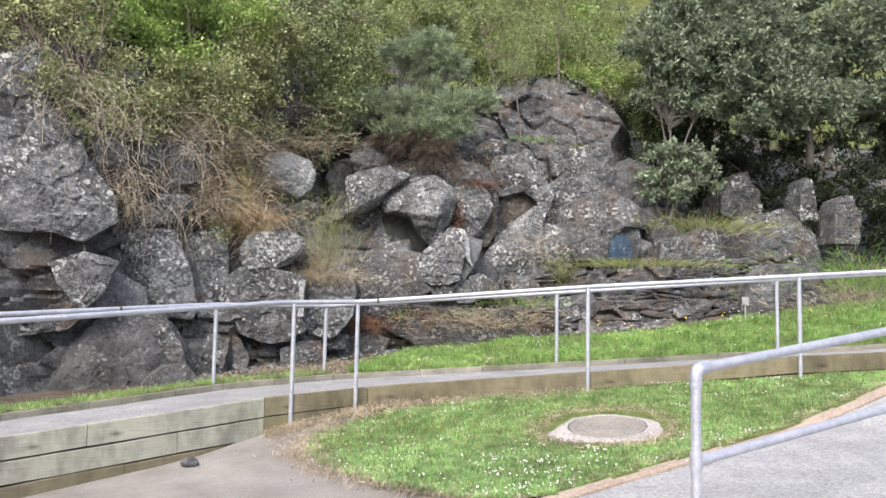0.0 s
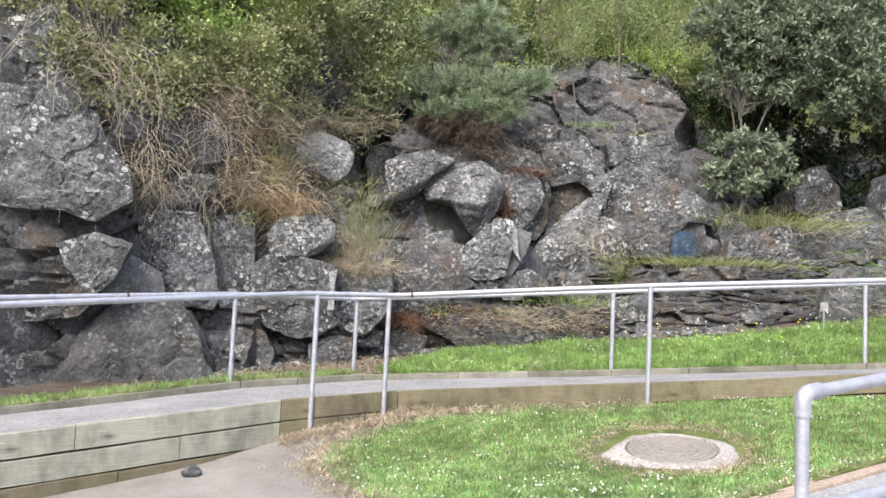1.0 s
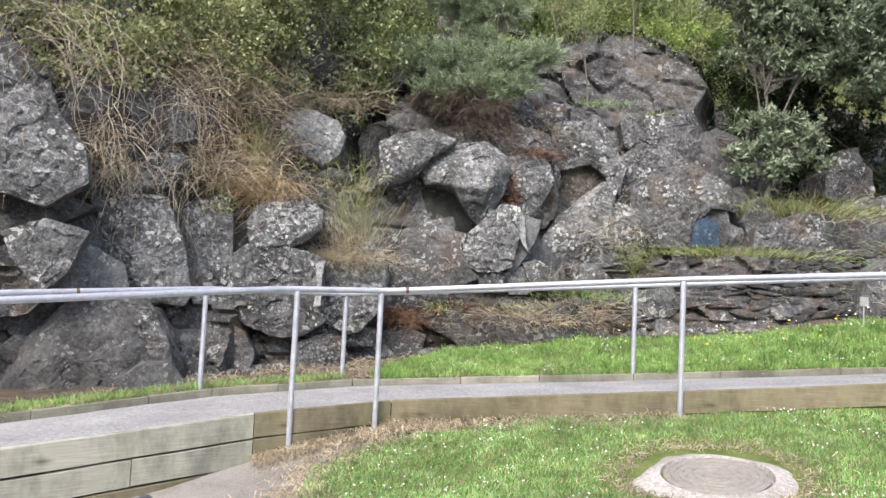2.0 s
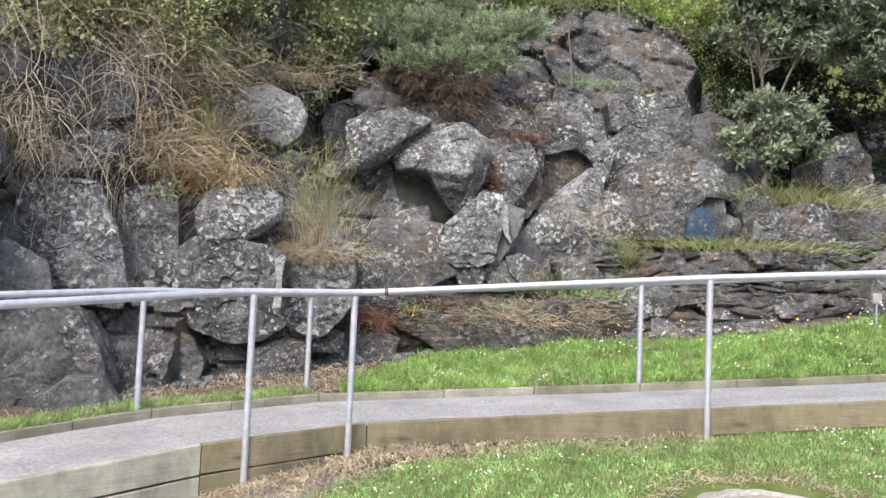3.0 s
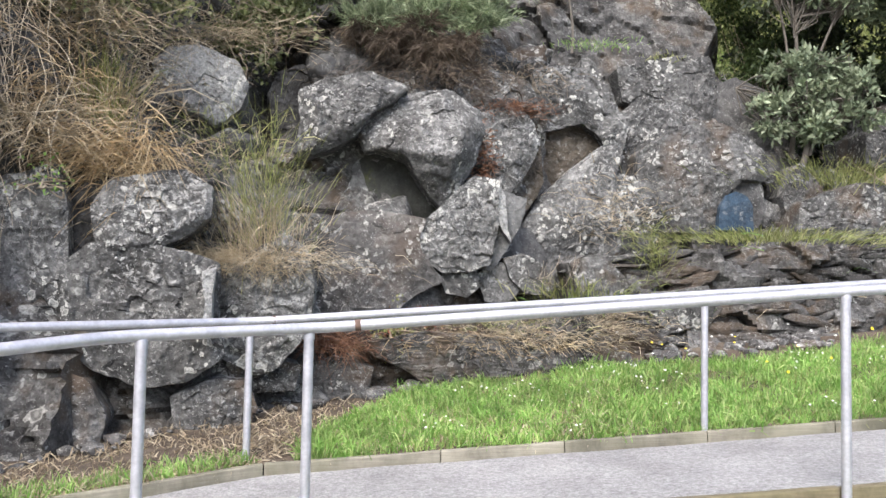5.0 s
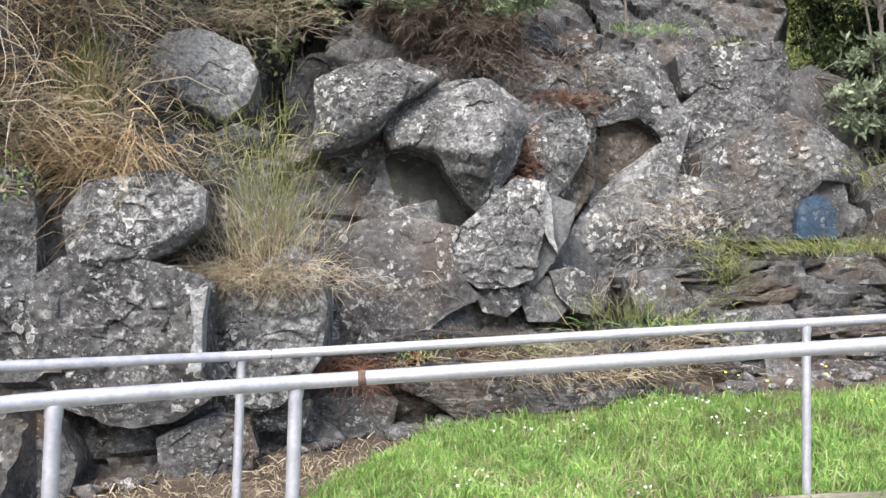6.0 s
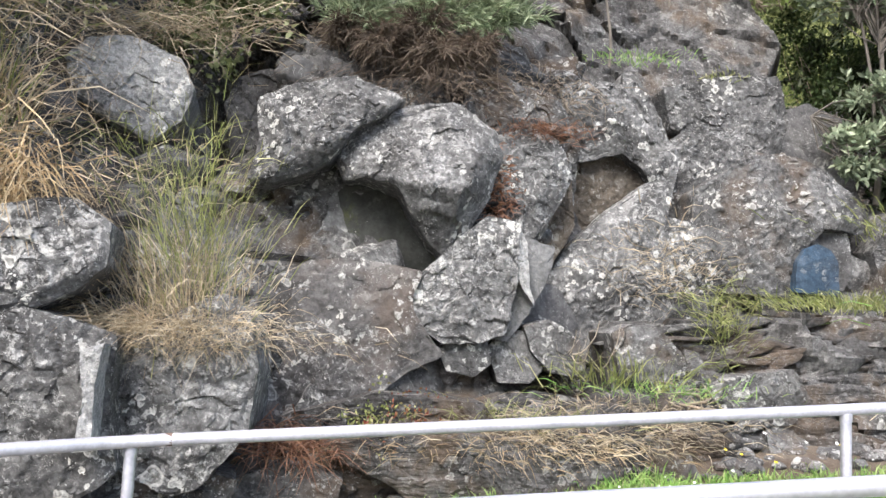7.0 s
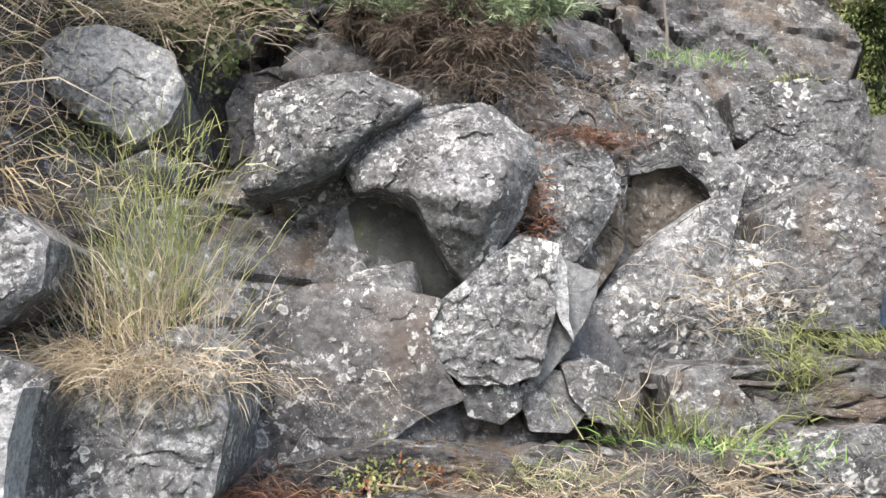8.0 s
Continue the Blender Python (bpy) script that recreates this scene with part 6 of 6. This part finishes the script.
sapling("slender sapling with feathery light foliage", (0.62, 13.7, 4.7), 2.6, [((0.2, 0, 1.5), (0.5, 0.4, 0.6)), ((0.0, 0, 2.1), (0.4, 0.3, 0.5)), ((0.5, 0, 1.9), (0.4, 0.3, 0.5))], 420)
sapling("slender bare-stemmed sapling on the hillside", (1.72, 13.9, 5.0), 2.6, [((0.0, 0, 1.9), (0.4, 0.3, 0.5)), ((0.1, 0, 2.4), (0.35, 0.3, 0.4))], 170)
sapling("thin bare sapling growing on the cliff top", (0.98, 12.95, 4.2), 1.7, [((0.0, 0, 1.3), (0.3, 0.25, 0.4))], 120)

# ---- grass on hill, bank and lawn ----
n = 26000
hx, hs = rng.uniform(-7.5, 9.5, n), rng.uniform(0.0, 6.5, n)
hp = np.array([hill_place(x, s) for x, s in zip(hx, hs)])
v, q = blade_mesh(hp, np.array([0, -0.35, 1]) + rng.normal(size=(n, 3)) * 0.4, 0.34 * rng.uniform(0.5, 1.3, n), 0.012, rng.uniform(0.3, 1.0, n))
tagged(bulk("hill_grass", v, q, OLIVE), "long rough yellow-green grass on the hillside", "grass", kind="stuff")


def undergrowth(label, count, x0, x1, s1, leaf, material):
    """Low leafy growth scattered over the hillside in clumps."""
    foot = np.array([hill_place(rng.uniform(x0, x1), s1 * rng.random()) for _ in range(count)])
    keep = np.repeat(np.arange(count), 26)
    pts = foot[keep] + rng.normal(size=(len(keep), 3)) * np.array([0.13, 0.09, 0.10]) * rng.uniform(0.6, 1.5, (count, 1))[keep] + np.array([0, -0.04, 0.10])
    v, q = leaf_mesh(pts, rng.normal(size=(len(keep), 3)) * 0.9 + np.array([0, -0.35, 0.5]), leaf[0] * rng.uniform(0.6, 1.3, len(keep)), leaf[1])
    return tagged(bulk("undergrowth", v, q, material), label, "undergrowth", kind="stuff")


undergrowth("light green leafy undergrowth on the hillside", 900, -4.0, 4.5, 5.0, (0.085, 0.034), FEATHERY)
undergrowth("bright green weeds over the hillside", 450, -4.0, 4.5, 5.0, (0.08, 0.036), BRIGHT)
undergrowth("dark green low shrubs on the hillside", 320, -3.0, 6.0, 5.0, (0.08, 0.034), DARKGREEN)
shrub("shrub", "light green shrubs covering the hillside", (2.2, 14.6, 5.2), [((0, 0, 0.2), (0.8, 0.5, 0.4)), ((0.8, 0, 0.6), (0.8, 0.5, 0.6)), ((-0.5, 0.3, 1.0), (0.9, 0.5, 0.6)), ((0.5, 0.6, 1.5), (1.2, 0.5, 0.6))], 420, 22, 0.09, (0.065, 0.03), FEATHERY, 20, DARKVINE)
shrub("shrub", "dark green shrub in the shaded gully beside the bluff", (3.75, 14.6, 4.0), [((0, 0, 0.2), (0.6, 0.5, 0.8)), ((0.7, 0.2, 0.5), (0.7, 0.5, 0.9)), ((0.2, 0.3, 1.2), (0.8, 0.5, 0.6)), ((-0.3, 0.5, 0.9), (0.4, 0.3, 0.5))], 420, 22, 0.09, (0.065, 0.03), DARKGREEN, 20, DARKVINE)
shrub("shrub", "bright green low shrub at the cliff's edge", (2.9, 14.2, 5.25), [((0, 0, 0.1), (0.5, 0.3, 0.2)), ((-0.6, 0.1, 0.35), (0.4, 0.3, 0.2)), ((-0.2, 0.2, 0.3), (0.4, 0.3, 0.2))], 130, 20, 0.06, (0.06, 0.034), BRIGHT, 12, DARKVINE)


def grass_area(name, label, count, pick, height, width, material, droop=0.5, open_out=0.35):
    pts = np.array([p for p in (pick() for _ in range(count)) if p is not None])
    n = len(pts)
    v, q = blade_mesh(pts, np.array([0, 0, 1]) + rng.normal(size=(n, 3)) * open_out, height * rng.uniform(0.5, 1.3, n), width * rng.uniform(0.7, 1.3, n), rng.uniform(0.2, 1.0, n) * droop)
    return tagged(bulk(name, v, q, material), label, "grass", kind="stuff")


def on_lawn():
    y = rng.uniform(4.2, 7.62)
    x = rng.uniform(edge_left(y) - 0.04, edge_right(y) - 0.1)
    if y > along(FRONT, x) - 0.04 or x > 5.5:
        return None
    if (x - 1.65) ** 2 + (y - 6.2) ** 2 < 0.55 ** 2 * rng.uniform(1.1, 2.3):
        return None
    return (x, y, ground_z(x, y) + 0.025 + 0.018 * noise.noise(Vector((x, y, 0)) * 2.3))


def on_bank(low=-1.15):
    def pick():
        x = rng.uniform(low, 6.8)
        y0, y1 = along(BACK, x) + 0.06, along(BACK, x) + float(np.interp(x, [-1.2, -0.6, 0.6, 2.5, 4.5, 7], [0.5, 1.9, 1.85, 1.75, 2.2, 2.6]))
        y = rng.uniform(y0, y1 + rng.normal() * 0.1)
        if y > along(FOOT, x) + 0.3:
            return None
        return (x, y, bank_z(x, y) - 0.01)
    return pick


grass_area("lawn_grass", "short mown green lawn grass", 64000, on_lawn, 0.042, 0.006, GRASS)
grass_area("lawn_grass", "dry straw-coloured blades in the lawn", 4200, on_lawn, 0.045, 0.006, STRAW)
grass_area("lawn_grass", "yellow-green worn blades in the lawn", 14000, on_lawn, 0.042, 0.0065, OLIVE)
grass_area("bank_grass", "longer green grass on the bank", 60000, on_bank(), 0.085, 0.0065, LUSH)
tufts_at = [p for p in (on_bank()() for _ in range(420)) if p is not None]


def in_tufts():
    p = tufts_at[rng.integers(len(tufts_at))]
    return (p[0] + rng.normal() * 0.05, p[1] + rng.normal() * 0.05, p[2])


grass_area("bank_grass", "taller tufts of grass on the bank", 16000, in_tufts, 0.15, 0.008, LUSH, 0.8, 0.45)
grass_area("bank_grass", "yellowing grass blades on the bank", 8000, on_bank(), 0.10, 0.0065, OLIVE)


def by_left_kerb():
    s = rng.random()
    p = Vector(BACK[1]).lerp(Vector(BACK[2]), s) if rng.random() < 0.7 else Vector(BACK[2]).lerp(Vector(BACK[3]), s)
    back = 0.05 + abs(rng.normal()) * 0.16
    return (p.x - back * 0.7, p.y + back * 0.6, bank_z(p.x - back * 0.7, p.y + back * 0.6) - 0.0)


grass_area("kerb_grass", "weedy green grass along the timber kerb", 3000, by_left_kerb, 0.10, 0.007, LUSH)
grass_area("kerb_grass", "dry straw grass along the timber kerb", 3500, by_left_kerb, 0.08, 0.006, STRAW, 1.0, 0.8)


def litter_spot():
    k = rng.random()
    if k < 0.45:
        i = 2 if rng.random() < 0.45 else 3
        p = Vector(FRONT[i]).lerp(Vector(FRONT[i + 1]), rng.random() ** (1.0 if i == 2 else 1.6))
        off = abs(rng.normal()) * 0.13 + 0.01
        x, y = p.x + off * 0.5, p.y - off
    elif k < 0.75:
        y = rng.uniform(4.2, 7.0)
        x = edge_left(y) + rng.normal() * 0.13 - 0.05
    elif k < 0.90:
        a, r = rng.uniform(0, 6.28), 0.52 + abs(rng.normal()) * 0.13
        x, y = 1.65 + r * math.cos(a), 6.2 + r * math.sin(a)
    else:
        s = rng.uniform(-0.6, 4.5)
        w = 0.17 + abs(rng.normal()) * 0.05
        x, y = 1.26 + 0.77 * s - 0.64 * w, 4.22 + 0.64 * s + 0.77 * w
    return (x, y, ground_z(x, y) + 0.035)


grass_area("dry_litter", "dry straw litter along the lawn's edge", 8500, litter_spot, 0.07, 0.006, STRAW, 1.6, 1.4)


def bank_litter():
    x = rng.uniform(-3.4, 1.0)
    y = along(BACK, x) + abs(rng.normal()) * 0.9 + 0.1
    if y > along(FOOT, x) + 0.5:
        return None
    return (x, y, bank_z(x, y) + 0.005)


grass_area("dry_litter", "dry straw litter on the bank below the rocks", 5000, bank_litter, 0.09, 0.007, STRAW, 1.6, 1.3)


def flowers(name, label, count, pick, lift, size, material, petals=7):
    verts, quads = [], []
    for i in range(count):
        p = pick()
        if p is None:
            continue
        h = lift * rng.uniform(0.7, 1.3)
        c = np.array(p) + np.array([rng.normal() * 0.01, rng.normal() * 0.01, h])
        a = np.linspace(0, 2 * math.pi, petals, endpoint=False) + rng.random()
        tip = rng.uniform(0.4, 0.95)
        d = np.stack([np.cos(a), np.sin(a) * math.cos(tip), np.sin(a) * math.sin(tip) + 0.15], 1)
        side = np.stack([-np.sin(a), np.cos(a) * math.cos(tip), np.cos(a) * math.sin(tip)], 1)
        r = size * rng.uniform(0.7, 1.2)
        v = np.stack([c + d * 0.1 * r, c + d * 0.6 * r + side * r * 0.3, c + d * r, c + d * 0.6 * r - side * r * 0.3], 1).reshape(-1, 3)
        quads.append(np.arange(petals * 4).reshape(-1, 4) + sum(len(x) for x in verts))
        verts.append(v)
    return tagged(bulk(name, np.concatenate(verts), np.concatenate(quads), material), label, "flowers", kind="stuff")


def clustered(pick, spots):
    seeds = [p for p in (pick() for _ in range(spots)) if p is not None]

    def again():
        p = seeds[rng.integers(len(seeds))]
        return (p[0] + rng.normal() * 0.09, p[1] + rng.normal() * 0.07, p[2])
    return again


flowers("daisies", "small white daisies scattered over the lawn", 560, clustered(on_lawn, 140), 0.044, 0.0066, PETAL)
flowers("daisies", "small white daisies scattered over the bank", 170, clustered(on_bank(-0.6), 60), 0.10, 0.0085, PETAL)


def tall_flower():
    x = rng.uniform(1.3, 5.4)
    y = along(BACK, x) + rng.uniform(0.7, 2.0)
    return (x, y, bank_z(x, y))


flowers("yellow_flowers", "yellow dandelion flowers over the bank's grass", 18, tall_flower, 0.17, 0.014, YELLOW, 9)
flowers("pale_flowers", "pale yellow weed flowers over the bank's grass", 34, tall_flower, 0.24, 0.013, PETAL, 6)

# ---- loose stones and small things ----
stones = random.Random(4)


def stone_mesh(size, seed):
    bm = bmesh.new()
    bmesh.ops.create_icosphere(bm, subdivisions=2, radius=size)
    for v in bm.verts:
        v.co *= 1 + 0.35 * noise.noise(v.co * (1.6 / size) + Vector((seed * 3.1, 0, seed)))
        v.co.z *= 0.6
    return bm


rubble = thing("rubble", "small loose grey stones below the rocks", "stones", kind="stuff")
for k in range(170):
    x = stones.uniform(-3.0, 3.2)
    y = cliff_y(x, bank_z(x, along(FOOT, x) - 0.5)) - stones.uniform(0.0, 0.45)
    s = stones.uniform(0.02, 0.085)
    ob = part("stone", stone_mesh(s, k), ROCKS[stones.choice(["rock", "smooth", "stained"])], rubble)
    ob.location = (x, y, bank_z(x, y) + s * 0.2)
    ob.rotation_euler = (0, 0, stones.uniform(0, 6))
loose = tagged(part("stone", stone_mesh(0.075, 5), ROCKS["smooth"], None), "dark loose stone at the foot of the boards", "stone")
loose.location = (-2.02, 5.72, ground_z(-2.02, 5.72) + 0.03)

sticks = thing("dead_branch", "dry brown dead branch lying on the rocks", "branch", (4.4, 12.3, 2.45))
for k in range(6):
    line = wander((stones.uniform(-0.7, 0.5), stones.uniform(-0.2, 0.1), 0), (stones.choice((-1, 1)), stones.uniform(-0.5, 0.3), stones.uniform(-0.05, 0.6)), stones.uniform(0.2, 0.55), 7, 0.35, 0.0)
    tube("limb", [tuple(p) for p in line], 0.007, DARKVINE, sticks, sides=6, taper=0.4)

plate = thing("sign_plate", "small blank grey metal plate on the rock", "plate", (4.34, 11.22, 1.37))
bm = bmesh.new()
bmesh.ops.create_cube(bm, size=1)
bmesh.ops.scale(bm, vec=(0.10, 0.02, 0.12), verts=bm.verts)
bmesh.ops.bevel(bm, geom=bm.edges[:], offset=0.004, segments=2, affect="EDGES")
part("panel", bm, PLATE, plate)
tube("stake", [(0, 0.012, -0.45), (0, 0.012, 0.0)], 0.008, STEEL, plate, sides=8)
